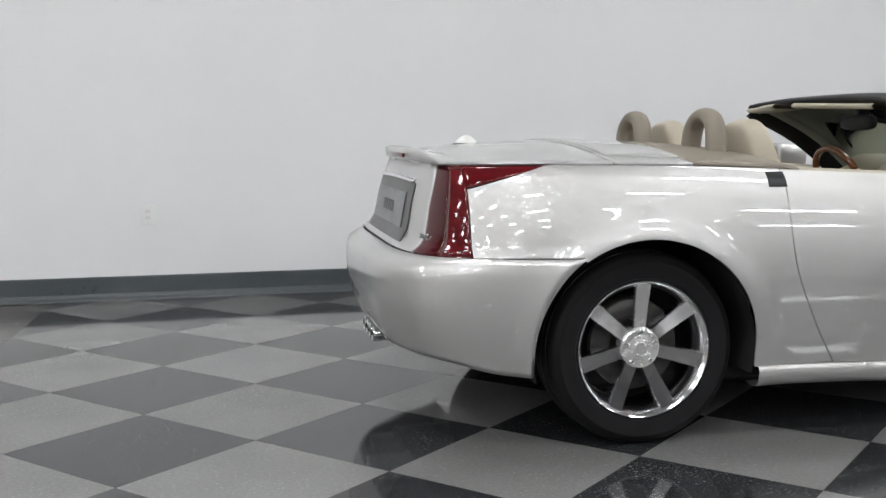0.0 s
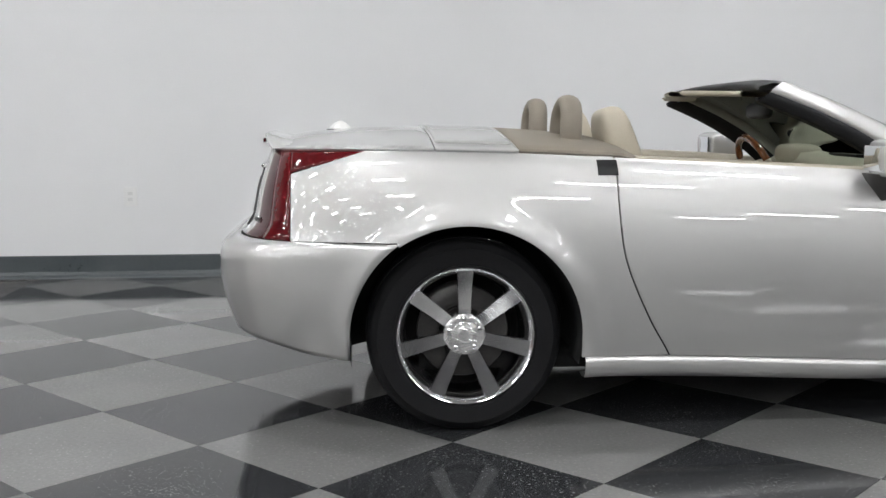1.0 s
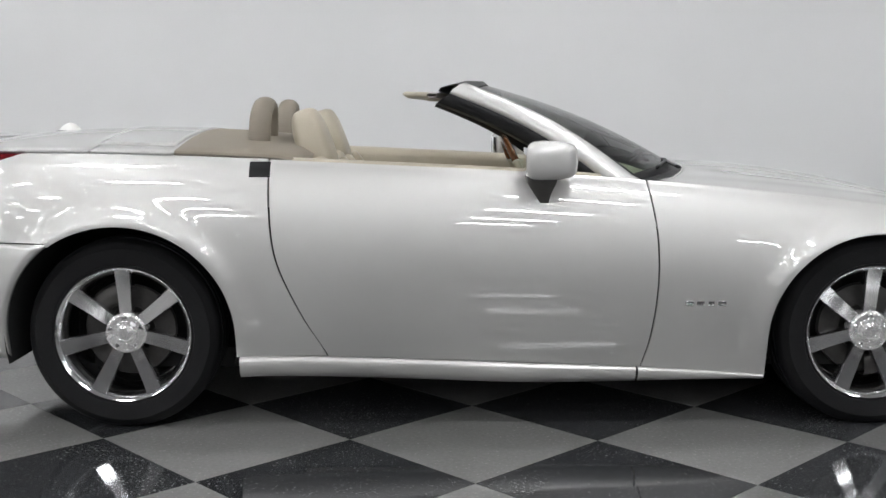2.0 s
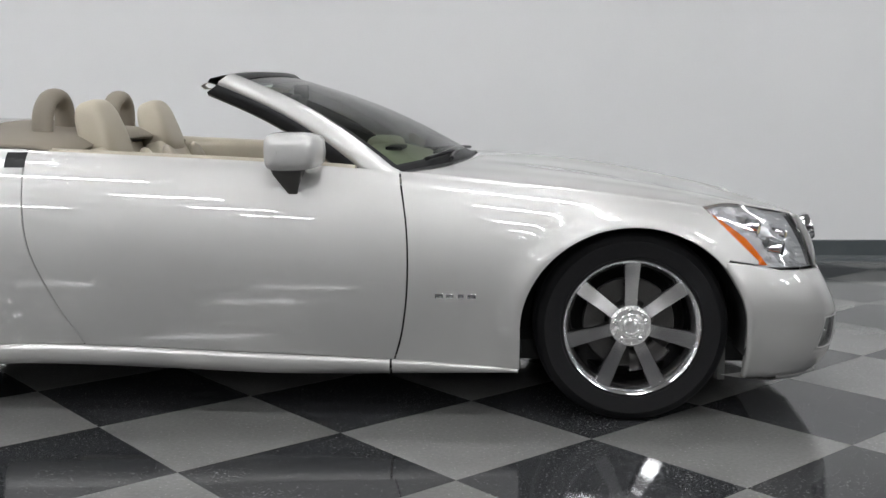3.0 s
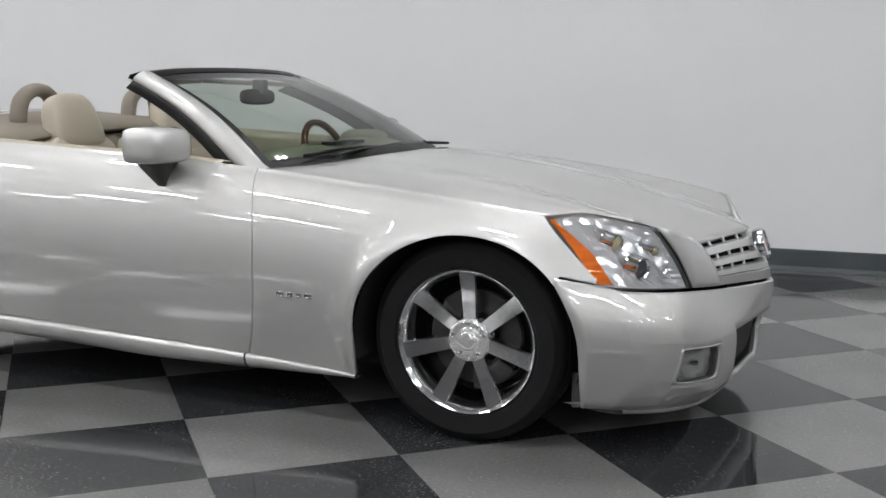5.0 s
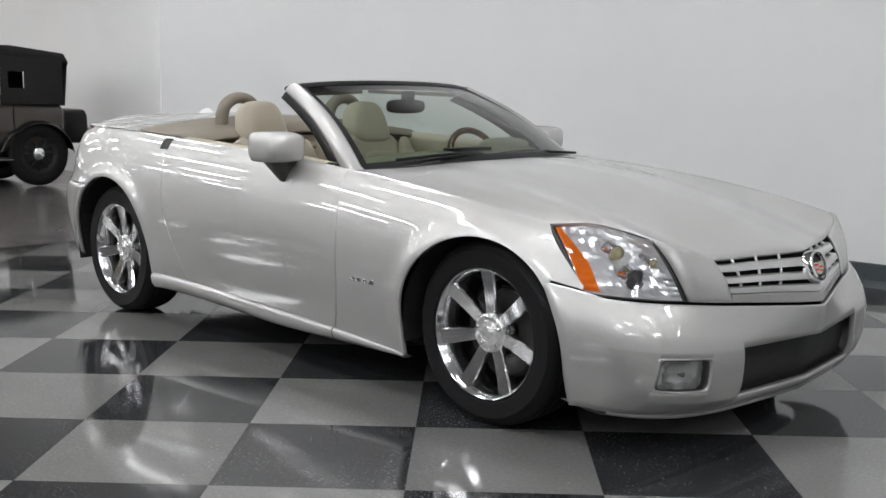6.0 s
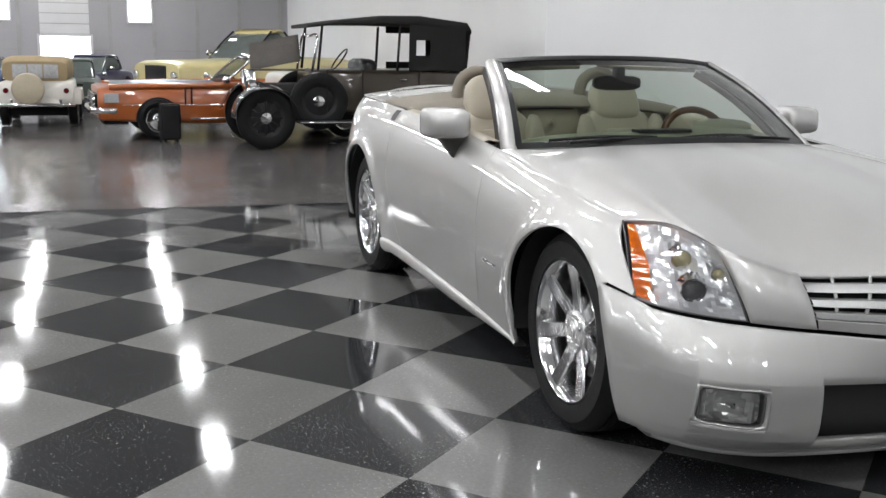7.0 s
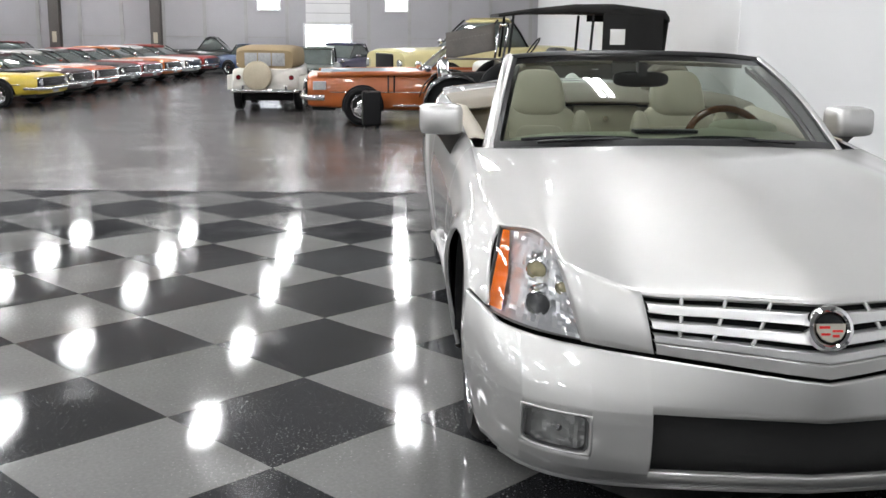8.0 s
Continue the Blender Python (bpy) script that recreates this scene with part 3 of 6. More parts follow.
for mirror in (False, True):
    sgn = -1 if mirror else 1
    sheet("header_panel", [[face(TB + (TG - TB) * u, LC + (LH - LC) * u, v) for u in steps(0.006, 0.985, 10)] for v in steps(0, 1, 10)], SILVER, car, mirror=mirror, flip=True, solid=0.012)
    lamp_at = lambda u, v, d=0.0: face(TB * u, LC * u, v, 0.012) + Vector((-d, 0.5 * d, -0.2 * d)) + Vector((0, -0.012, 0.006)) * (math.sin(math.pi * u) * math.sin(math.pi * v))
    lamp = sheet("headlamp", [[lamp_at(u, v, 0.075) for u in steps(0.0, 1.0, 12)] for v in steps(0, 1, 10)], BEZEL, car, "clear-lens headlamp with amber strip", mirror=mirror, flip=True)
    rim = [(0, v) for v in steps(0, 1, 10)] + [(u, 1) for u in steps(0.1, 1, 10)] + [(1, v) for v in steps(0.9, 0, 10)] + [(u, 0) for u in steps(0.9, 0.1, 9)]
    inn = lambda q, f, g: (0.5 + (q[0] - 0.5) * f, 0.5 + (q[1] - 0.5) * g)
    sheet("bezel", [[lamp_at(*inn(q, f, f + 0.01), d) for q in rim] for f, d in ((1.0, 0.07), (0.995, 0.002), (0.968, 0.002), (0.963, 0.02))], BEZEL, lamp, "dark grey lamp surround", mirror=mirror, closed=True)
    strip_w = lambda v: 0.165 * min(1.0, 0.30 + 1.25 * (1 - v))
    rows = [[lamp_at(0.044 + strip_w(v) * u, v, 0.008 + 0.012 * u + 0.0006 * math.cos(62 * v)) for u in steps(0, 1, 4)] for v in steps(0.05, 0.95, 72)]
    sheet("amber_strip", rows, AMBER, lamp, "orange side reflector strip", mirror=mirror, flip=True)

    def cup(u, v):
        """Depth of the reflector: bowls round the projectors, rising to the rim on all sides."""
        d = 0.034
        for cu, cv, r in ((0.53, 0.64, 0.15), (0.60, 0.30, 0.17), (0.88, 0.62, 0.10)):
            q = math.hypot(u - cu, (v - cv) * 0.8) / r
            if q < 1:
                d += 0.03 * (1 - q * q)
        edge = min((1 - u) / 0.16, (1 - v) / 0.14, v / 0.12, 1.0)
        return 0.006 + (d - 0.006) * edge ** 0.6
    facets = random.Random(5)
    uv = [(0.07 + 0.915 * a, b) for b in steps(0.015, 0.985, 22) for a in steps(0, 1, 22)]
    tilt = [facets.uniform(-0.0035, 0.0035) for _ in uv]
    rows = [[lamp_at(*uv[r * 23 + c], cup(*uv[r * 23 + c]) + (tilt[r * 23 + c] if 0 < r < 22 and 0 < c < 22 else 0)) for c in range(23)] for r in range(23)]
    mirrored = sheet("reflector", rows, BRIGHT, lamp, "bright faceted chrome reflector", mirror=mirror, flip=True)
    mirrored.data.set_sharp_from_angle(angle=radians(12))
    for uu, vv, rr, nm, core in ((0.53, 0.64, 0.028, "upper_projector", CREAM), (0.60, 0.30, 0.035, "lower_projector", SMOKE), (0.88, 0.62, 0.018, "inner_reflector", CREAM)):
        c = lamp_at(uu, vv, 0.050)
        place = pose(c.x, sgn * c.y, c.z, 8, 0, 90 + sgn * -24)
        put(nm, lathe_mesh(nm, [(rr * 0.86, -0.03), (rr, -0.036), (rr * 1.12, -0.034), (rr * 1.18, 0.0), (rr * 1.3, 0.012)], CHROME, 28), lamp, m=place)
        put("projector_lens", lathe_mesh("projector_lens", [(0.0005, -0.041), (rr * 0.5, -0.037), (rr * 0.88, -0.026)], core, 28), lamp, m=place)
    sheet("lens", [[lamp_at(u, v, -0.001) for u in steps(0.028, 0.972, 14)] for v in steps(0.028, 0.972, 12)], LENS, lamp, "clear lamp cover", mirror=mirror)

# grille
GR = lambda u, v, d=0.0: face(TG + (1 - TG) * u, LH + (1 - LH) * u, v, 0.02) + Vector((-d, 0, 0))
grille = sheet("grille", both_halves([[GR(1 - u, v, 0.05) for u in steps(0, 1, 12)] for v in steps(0.05, 1, 8)]), MATTE, car, "satin silver egg-crate grille", flip=True)


def grille_bar(name, v0, v1, out, back=0.03, material=None):
    rows = [[GR(1 - u, v, d) for u in steps(0, 0.985, 14)] for v, d in ((v0, back), (v0, out + 0.003), (v0 + 0.012, out), (v1 - 0.012, out), (v1, out + 0.003), (v1, back))]
    ob = sheet(name, both_halves(rows), material or SATIN, grille, flip=True)
    ob.data.set_sharp_from_angle(angle=radians(40))


SATIN = mottled(mat("satin_silver", 0.47, 0.72), (0.66, 0.66, 0.655), (0.74, 0.74, 0.735), 3, 40, 0.2, (0.35, 0.42))
grille_bar("grille_trim", 0.0, 0.2, -0.004, 0.02, SILVER)
grille_bar("grille_bar", 0.215, 0.345, 0.0)
grille_bar("grille_bar", 0.445, 0.58, 0.0)
grille_bar("grille_bar", 0.70, 0.845, 0.002)
for u in (0.23, 0.48, 0.73):
    for sgn in (-1, 1):
        for v0, v1 in ((0.345, 0.445), (0.58, 0.70), (0.845, 0.98)):
            a, b = GR(u, v0, 0.012), GR(u, v1, 0.012)
            tube("grille_stud", [(a.x, sgn * a.y, a.z), ((a.x + b.x) / 2 + 0.002, sgn * (a.y + b.y) / 2, (a.z + b.z) / 2), (b.x, sgn * b.y, b.z)], 0.0055, SATIN, grille, segs=6, n=4)
# round badge without lettering
RED = mottled(mat("badge_red", 0.2), (0.5, 0.02, 0.02), (0.6, 0.03, 0.03), 20, 90, 0.3)
GOLD = mottled(mat("badge_gold", 0.2, 0.6), (0.66, 0.6, 0.5), (0.74, 0.69, 0.6), 20, 90, 0.3)
c = GR(1, 0.70, 0)
put("badge", lathe_mesh("badge", [(0.041, 0.0), (0.042, -0.012), (0.048, -0.018), (0.057, -0.015), (0.06, -0.004), (0.058, 0.02)], CHROME, 40), grille, "round chrome badge ring", m=pose(c.x + 0.008, 0, c.z, -18, 0, 90))
put("badge_field", lathe_mesh("badge_field", [(0.0005, -0.006), (0.037, -0.006), (0.042, 0.0)], BLACK, 40), grille, m=pose(c.x + 0.008, 0, c.z, -18, 0, 90))
shield = [(-0.038, 0.016), (0.038, 0.016), (0.037, -0.004), (0.024, -0.023), (0, -0.032), (-0.024, -0.023), (-0.037, -0.004)]
n = len(shield)
me = mesh_of("shield", [(a, -0.014, b) for a, b in shield] + [(a, -0.004, b) for a, b in shield], [tuple(range(n)), *[(i, n + i, n + (i + 1) % n, (i + 1) % n) for i in range(n)]], GOLD)
put("shield", me, grille, m=pose(c.x + 0.008, 0, c.z - 0.004, -18, 0, 90))
for x0, x1, a, b in ((-0.030, -0.003, 0.003, 0.010), (0.003, 0.030, -0.006, 0.0), (-0.026, -0.003, -0.014, -0.008), (0.003, 0.02, -0.019, -0.012)):
    me = mesh_of("shield_band", [(x, y, z) for y in (-0.016, -0.012) for x, z in ((x0, a), (x1, a), (x1, b), (x0, b))], [(0, 1, 2, 3), (0, 4, 5, 1), (1, 5, 6, 2), (2, 6, 7, 3), (3, 7, 4, 0)], RED)
    put("shield_band", me, grille, m=pose(c.x + 0.008, 0, c.z - 0.004, -18, 0, 90))

# ---- hood ----
COWL = curve3([side_pt(0.545, shoulder_z(0.545)), (0.66, -0.62, 0.898), (0.76, -0.33, 0.918), (0.79, 0.0, 0.925)])
rows = []
for a in steps(0, 1, 64):
    row = []
    for u in steps(0, 1, 30):
        back, front = COWL(u), TOP(u)
        xs_ = 0.545 + (1.585 - 0.545) * a
        p = Vector(side_pt(xs_, shoulder_z(xs_) - 0.001))
        b0, f0 = back.lerp(front, a), COWL(0).lerp(TOP(0), a)
        mid0, mid1 = COWL(1), TOP(1)
        m = mid0.lerp(mid1, a)
        m.z += 0.028 * math.sin(math.pi * min(a, 1))
        ruled = p.lerp(m, u) + b0 - f0.lerp(mid0.lerp(mid1, a), u)
        crease = 0.005 * math.exp(-((u - 0.42) / 0.10) ** 2) * math.sin(math.pi * min(a * 1.1, 1))
        ruled.z += crease + 0.032 * math.sin(math.pi * u / 2) * math.sin(math.pi * a) ** 0.65
        row.append(tuple(ruled))
    rows.append(row[::-1])
sheet("hood", both_halves(rows), SILVER, car, flip=False, solid=0.012)

# ---- tail ----
tail_low = curve1([(0, 0.335), (30, 0.33), (50, 0.31), (66, 0.275), (90, 0.255)])
PHI_R = steps(0, 40, 12) + steps(43, 66, 12)
rows = []
for b in steps(0, 1, 20):
    row = [cap_pt(phi, tail_low(phi) + (0.678 - tail_low(phi)) * b, False) for phi in PHI_R]
    for s in steps(0.1, 1, 9):
        z = 0.27 + (0.676 - 0.27) * b
        dz = max(z - RT, 0)
        edge = cap_phi(-WB - math.sqrt(max(R_REAR ** 2 - dz * dz, 0.01)), z, False)
        phi = 66 + (edge - 66) * s
        row.append(cap_pt(phi, tail_low(phi) + (0.677 - tail_low(phi)) * b, False))
    rows.append(row)
sheet("rear_bumper", both_halves(rows), SILVER, car, flip=False, solid=0.02)
# upright tail panel between the lamps
PHI_T = 24.0
rows = [[cap_pt(phi, z, False) for phi in steps(0, PHI_T, 14)] for z in steps(0.684, 0.985, 14)]
tail_panel = sheet("tail_panel", both_halves(rows), SILVER, car, flip=False, solid=0.012)
# framed plate panel with a plain number plate, following the tail's slope
def tail_at(phi, z, d):
    p = cap_pt(phi, z, False)
    return (p[0] - d, p[1], p[2])


sheet("plate_recess", both_halves([[tail_at(phi, z, 0.005) for phi in steps(0, 10.5, 5)] for z in steps(0.70, 0.915, 5)]), BEZEL, tail_panel, "dark grey framed plate panel", flip=False, solid=0.004)
PLATE = mottled(mat("pale_plate", 0.4), (0.15, 0.155, 0.16), (0.27, 0.275, 0.28), 14, 60, 0.4)
sheet("number_plate", both_halves([[tail_at(phi, z, 0.010) for phi in steps(0, 6.0, 4)] for z in steps(0.745, 0.875, 4)]), PLATE, tail_panel, "pale number plate with dark bars", flip=False, solid=0.003)
for k in range(5):
    y0 = -0.115 + k * 0.048
    sheet("plate_bar", [[(tail_at(0, z, 0.0125)[0], y, z) for y in (y0, y0 + 0.033)] for z in (0.79, 0.832)], BEZEL, tail_panel, solid=0.002)
e = tail_at(10.8, 0.92, 0.008)
tube("recess_trim", [e, tail_at(0, 0.926, 0.012), (e[0], -e[1], e[2])], 0.008, CHROME, tail_panel, segs=8)
for k in range(4):
    p = cap_pt(27 - k * 1.5, 0.735, False)
    put("badge_bar", box_mesh("badge_bar", (p[0] - 0.006, p[1] - 0.012, 0.728), (p[0] + 0.004, p[1] + 0.01, 0.746), CHROME, 0.002), tail_panel)
crown = curve1([(-2.3, 0.018), (-2.06, 0.024), (-1.9, 0.046), (-1.7, 0.062), (-1.4, 0.068), (-1.0, 0.064), (-0.7, 0.05)])

# raised lip on the boot lid
rows = []
for y in steps(-0.60, 0.60, 24):
    e = 1 - (abs(y) / 0.60) ** 4
    x0 = cap_pt(PHI_T * min(abs(y) / 0.62, 1), 0.985, False)[0]
    rows.append([(x0 + 0.0, y, 0.985), (x0 - 0.022 * e, y, 0.985 + 0.018 * e), (x0 - 0.03 * e, y, 0.99 + 0.05 * e), (x0 - 0.018 * e, y, 0.99 + 0.056 * e), (x0 + 0.03, y, 0.992 + 0.04 * e), (x0 + 0.09, y, 0.984 + crown(x0 + 0.09) * (1 - (y / 0.76) ** 2) + 0.004)])
sheet("boot_lip", rows, SILVER, car, flip=True)
put("high_brake_light", box_mesh("high_brake_light", (-2.082, -0.2, 1.003), (-2.07, 0.2, 1.02), DARK_RED, 0.004), car)
for mirror in (False, True):
    # tail lamp wrapping the corner, with a pointed wing along the shoulder
    pe = cap_phi(-1.955, 0.8, False)

    def tl(u, z, d=0.0):
        pe = cap_phi(-1.949, z, False)
        phi = PHI_T + 0.6 + (pe - PHI_T - 0.6) * u
        p = cap_pt(phi, z, False)
        return (p[0] - d * 0.4, p[1] - d, p[2])
    lamp = sheet("tail_lamp", [[tl(u, z) for u in steps(0, 0.52, 12)] for z in steps(0.684, 0.984, 14)], DARK_RED, car, "dark red wrap-around tail lamp", mirror=mirror, flip=False, solid=0.02)
    sheet("red_lens", [[tl(u, z, 0.002) for u in steps(0.53, 1, 10)] for z in steps(0.684, 0.982, 14)], LENS_RED, lamp, "glossy red side lens", mirror=mirror, flip=False, solid=0.02)
    rows = []
    for x in steps(-1.953, -1.685, 16):
        lo = 0.912 + (x + 1.945) * 0.285
        rows.append([side_pt(x, z) for z in steps(min(lo, 0.984), 0.986, 6)])
    sheet("wing_lens", rows, LENS_RED, lamp, "thin red lens tip on the shoulder", mirror=mirror, flip=True, solid=0.01)

# deck: boot lid and tonneau panel
def deck_rows(x0, x1, lift, edge=0.0, n=18):
    out = []
    for x in steps(x0, x1, n):
        zs = shoulder_z(x) - 0.001
        ys = abs(side_pt(x, zs)[1])
        if x < -2.0:
            ys = min(ys, 0.74)
        ys -= edge
        out.append([(x, ys * u, zs + lift * (0 if edge == 0 and abs(u) > 0.985 else 1) + crown(x) * (1 - (ys * u / (ys + edge)) ** 2)) for u in steps(-1, 1, 28)])
    return out


sheet("boot_lid", deck_rows(-2.045, -1.452, 0.0), SILVER, car, flip=False, solid=0.012)
sheet("tonneau_panel", deck_rows(-1.446, -1.157, 0.0), SILVER, car, flip=False, solid=0.012)
sheet("raised_cover", deck_rows(-1.44, -1.17, 0.008, 0.10), SILVER, car, flip=False, solid=0.012)
# antenna dome
put("antenna", lathe_mesh("antenna", [(0.046, 0.0), (0.047, -0.008), (0.038, -0.02), (0.025, -0.032), (0.01, -0.04), (0.0005, -0.041)], PLASTIC_W, 24), car, "white satellite antenna dome", m=pose(-1.78, 0, 1.046, -90, 0, 0))
put("antenna_foot", lathe_mesh("antenna_foot", [(0.056, 0.006), (0.058, -0.006), (0.045, -0.010)], BLACK, 24), car, m=pose(-1.78, 0, 1.046, -90, 0, 0))
# exhaust outlets under the bumper
for y in (-0.12, -0.04, 0.04, 0.12):
    rows = [[(x, y + r * math.cos(a), 0.30 + r * math.sin(a)) for a in steps(0, 2 * math.pi * 15 / 16, 15)] for x, r in ((-2.0, 0.03), (-2.19, 0.03), (-2.195, 0.027), (-2.1, 0.025))]
    sheet("exhaust_tip", rows, CHROME, car, closed=True)
box("rear_valance", (-2.12, -0.58, 0.315), (-1.8, 0.58, 0.38), MATTE, car, bevel=0.03)

# ---- underside and wheel housings ----
SOFT_GREY = mottled(mat("grey_rubber_flap", 0.6), (0.10, 0.10, 0.098), (0.15, 0.15, 0.147), 8, 90, 0.4, (0.5, 0.7))
box("underbody", (-1.5, -0.70, 0.19), (1.8, 0.70, 0.27), MATTE, car, bevel=0.02)
for s in (-1, 1):
    box("inner_sill", (-0.89, 0.79 * s - 0.04, 0.235), (0.90, 0.79 * s + 0.04, 0.72), MATTE, car)
    for xc, rr in ((-WB, R_REAR), (WB, R_FRONT)):
        rows = [[(xc - (rr + 0.004) * math.cos(a), s * y, max(RT + RISE[1 if xc > 0 else -1] * (rr + 0.006) * math.sin(a), 0.24)) for a in steps(-0.25, math.pi + 0.25, 30)] for y in (0.875, 0.84, 0.6, 0.5)]
        sheet("wheel_housing", rows, MATTE, car, flip=s > 0)
        rows = [[(xc - r * math.cos(a), s * 0.5, max(RT + r * math.sin(a), 0.24)) for a in steps(-0.25, math.pi + 0.25, 20)] for r in (0.02, rr + 0.004)]
        sheet("wheel_housing", rows, MATTE, car, flip=s < 0)
    put("air_deflector", box_mesh("air_deflector", (1.672, s * 0.72 - 0.006, 0.13), (1.698, s * 0.72 + 0.006, 0.25), SOFT_GREY, 0.005), car)
box("core_front", (1.72, -0.62, 0.2), (1.98, 0.62, 0.55), MATTE, car)
box("core_rear", (-2.0, -0.6, 0.3), (-1.76, 0.6, 0.9), MATTE, car)

# ---- wheels ----
def spoke_rows(r0, r1, w0, w1, y0, y1):
    out = []
    for t in steps(0, 1, 6):
        r, w, y = r0 + (r1 - r0) * t, w0 + (w1 - w0) * t, y0 + (y1 - y0) * t ** 1.6
        out.append([(-w, y + 0.045, r), (-w, y + 0.008, r), (-w * 0.86, y, r), (w * 0.86, y, r), (w, y + 0.008, r), (w, y + 0.045, r)])
    return out


tyre_me = lathe_mesh("tyre", [(0.232, 0.10), (0.238, 0.113), (0.27, 0.12), (0.30, 0.119), (0.325, 0.108), (0.338, 0.09), (0.343, 0.072), (0.337, 0.07), (0.337, 0.062), (0.345, 0.06), (0.3455, 0.032), (0.338, 0.03), (0.338, 0.022), (0.346, 0.02), (0.346, -0.02), (0.338, -0.022), (0.338, -0.03), (0.3455, -0.032), (0.345, -0.06), (0.337, -0.062), (0.337, -0.07), (0.343, -0.072), (0.338, -0.09), (0.325, -0.108), (0.31, -0.116), (0.308, -0.1195), (0.302, -0.1195), (0.30, -0.119), (0.27, -0.12), (0.252, -0.117), (0.25, -0.113), (0.238, -0.113), (0.232, -0.10)], RUBBER, 72, 50)
rim_me = lathe_mesh("rim", [(0.205, 0.10), (0.21, -0.02), (0.216, -0.075), (0.226, -0.098), (0.236, -0.112), (0.241, -0.116), (0.243, -0.112), (0.24, -0.10), (0.236, -0.06), (0.232, 0.1)], POLISHED, 72, 50)
spoke_me = grid_mesh("spoke", spoke_rows(0.055, 0.232, 0.0235, 0.031, -0.075, -0.104), POLISHED)
spoke_me.set_sharp_from_angle(angle=radians(25))
HUB_ALLOY = mottled(mat("frosted_hub_alloy", 0.3, 0.75), (0.78, 0.775, 0.77), (0.88, 0.875, 0.87), 12, 60, 0.3, (0.22, 0.3))
hub_me = lathe_mesh("hub", [(0.0005, -0.086), (0.036, -0.086), (0.039, -0.0885), (0.043, -0.0885), (0.046, -0.086), (0.064, -0.085), (0.071, -0.081), (0.074, -0.074), (0.072, -0.02)], HUB_ALLOY, 40, 20)
cap_me = lathe_mesh("hub_cap", [(0.0005, -0.0945), (0.022, -0.094), (0.025, -0.0915), (0.028, -0.0935), (0.031, -0.092), (0.033, -0.085)], HUB_ALLOY, 32, 20)
nut_me = lathe_mesh("wheel_nut", [(0.0005, -0.0035), (0.005, -0.003), (0.0085, 0.0), (0.009, 0.006)], CHROME, 12)
disc_me = lathe_mesh("brake_disc", [(0.085, -0.005), (0.088, -0.012), (0.162, -0.012), (0.164, -0.008), (0.164, 0.012), (0.06, 0.014)], IRON, 48)
well_me = lathe_mesh("barrel", [(0.2055, 0.045), (0.203, 0.06), (0.2, 0.1), (0.02, 0.1)], MATTE, 48)
cal_rows = [[(r * math.cos(a), y, r * math.sin(a)) for a in steps(0.55, 1.5, 8)] for r, y in ((0.10, 0.02), (0.10, -0.034), (0.12, -0.042), (0.168, -0.042), (0.178, -0.03), (0.18, 0.02))]
caliper_me = grid_mesh("caliper", cal_rows, IRON)
for xc in (-WB, WB):
    for s in (-1, 1):
        hubm = pose(xc, s * 0.735, RT, 0, 0, 0 if s < 0 else 180)
        wheel = put("wheel", tyre_me, car, "seven-spoke polished wheel with a black tyre", m=hubm)
        put("rim", rim_me, wheel, "polished alloy rim")
        for k in range(7):
            put("spoke", spoke_me, wheel, m=pose(0, 0, 0, 0, k * 360 / 7, 0))
        put("hub", hub_me, wheel)
        put("hub_cap", cap_me, wheel, "small crest cap")
        for k in range(5):
            a = radians(72 * k + 20)
            put("wheel_nut", nut_me, wheel, m=pose(0.056 * math.cos(a), -0.087, 0.056 * math.sin(a)))
        put("brake_disc", disc_me, wheel)
        put("barrel", well_me, wheel)
        put("caliper", caliper_me, wheel, m=pose(0, 0, 0, 0, 120 if (xc > 0) == (s < 0) else -60, 0))

# ---- windscreen ----
WS_LOW = curve3([(0.50, -0.715, 0.876), (0.63, -0.56, 0.897), (0.74, -0.3, 0.915), (0.775, 0.0, 0.92)])
WS_TOP = curve3([(-0.12, -0.568, 1.225), (-0.08, -0.41, 1.24), (-0.045, -0.2, 1.248), (-0.035, 0.0, 1.25)])


def ws(u, v, d=0.0):
    """A point of the windscreen: u from the right edge (0) to the middle (1), v from base to top."""
    p = WS_LOW(u).lerp(WS_TOP(u), v)
    b = 0.035 * math.sin(math.pi * v)
    return Vector((p.x + b * 0.6 + d * 0.5, p.y, p.z + b * 0.8 + d * 0.85))


def ws_rows(u0, v0, v1, d, nu=12, nv=10):
    return both_halves([[ws(1 - u * (1 - u0), v, d) for u in steps(0, 1, nu)] for v in steps(v0, v1, nv)])


screen = sheet("windscreen", ws_rows(0.0, 0.06, 0.87, 0.0), GLASS, car, "raked clear windscreen", flip=True)
sheet("lower_band", ws_rows(0.0, 0.0, 0.06, 0.0, 12, 3), BLACK, screen, "black enamel band at the screen's foot", flip=True, solid=0.004)
sheet("tinted_band", ws_rows(0.0, 0.87, 0.985, 0.0, 12, 3), TINT, screen, "dark shade band along the screen's top", flip=True)
sheet("header_rail", both_halves([[Vector(ws(1 - u, 0.985, 0)) + Vector((dx, 0, dz)) for u in steps(0, 1, 14)] for dx, dz in ((0.02, -0.004), (0.0, 0.012), (-0.05, 0.014), (-0.10, 0.002), (-0.11, -0.012), (-0.05, -0.03), (0.01, -0.024))]), BLACK, car, "black header rail", flip=True)
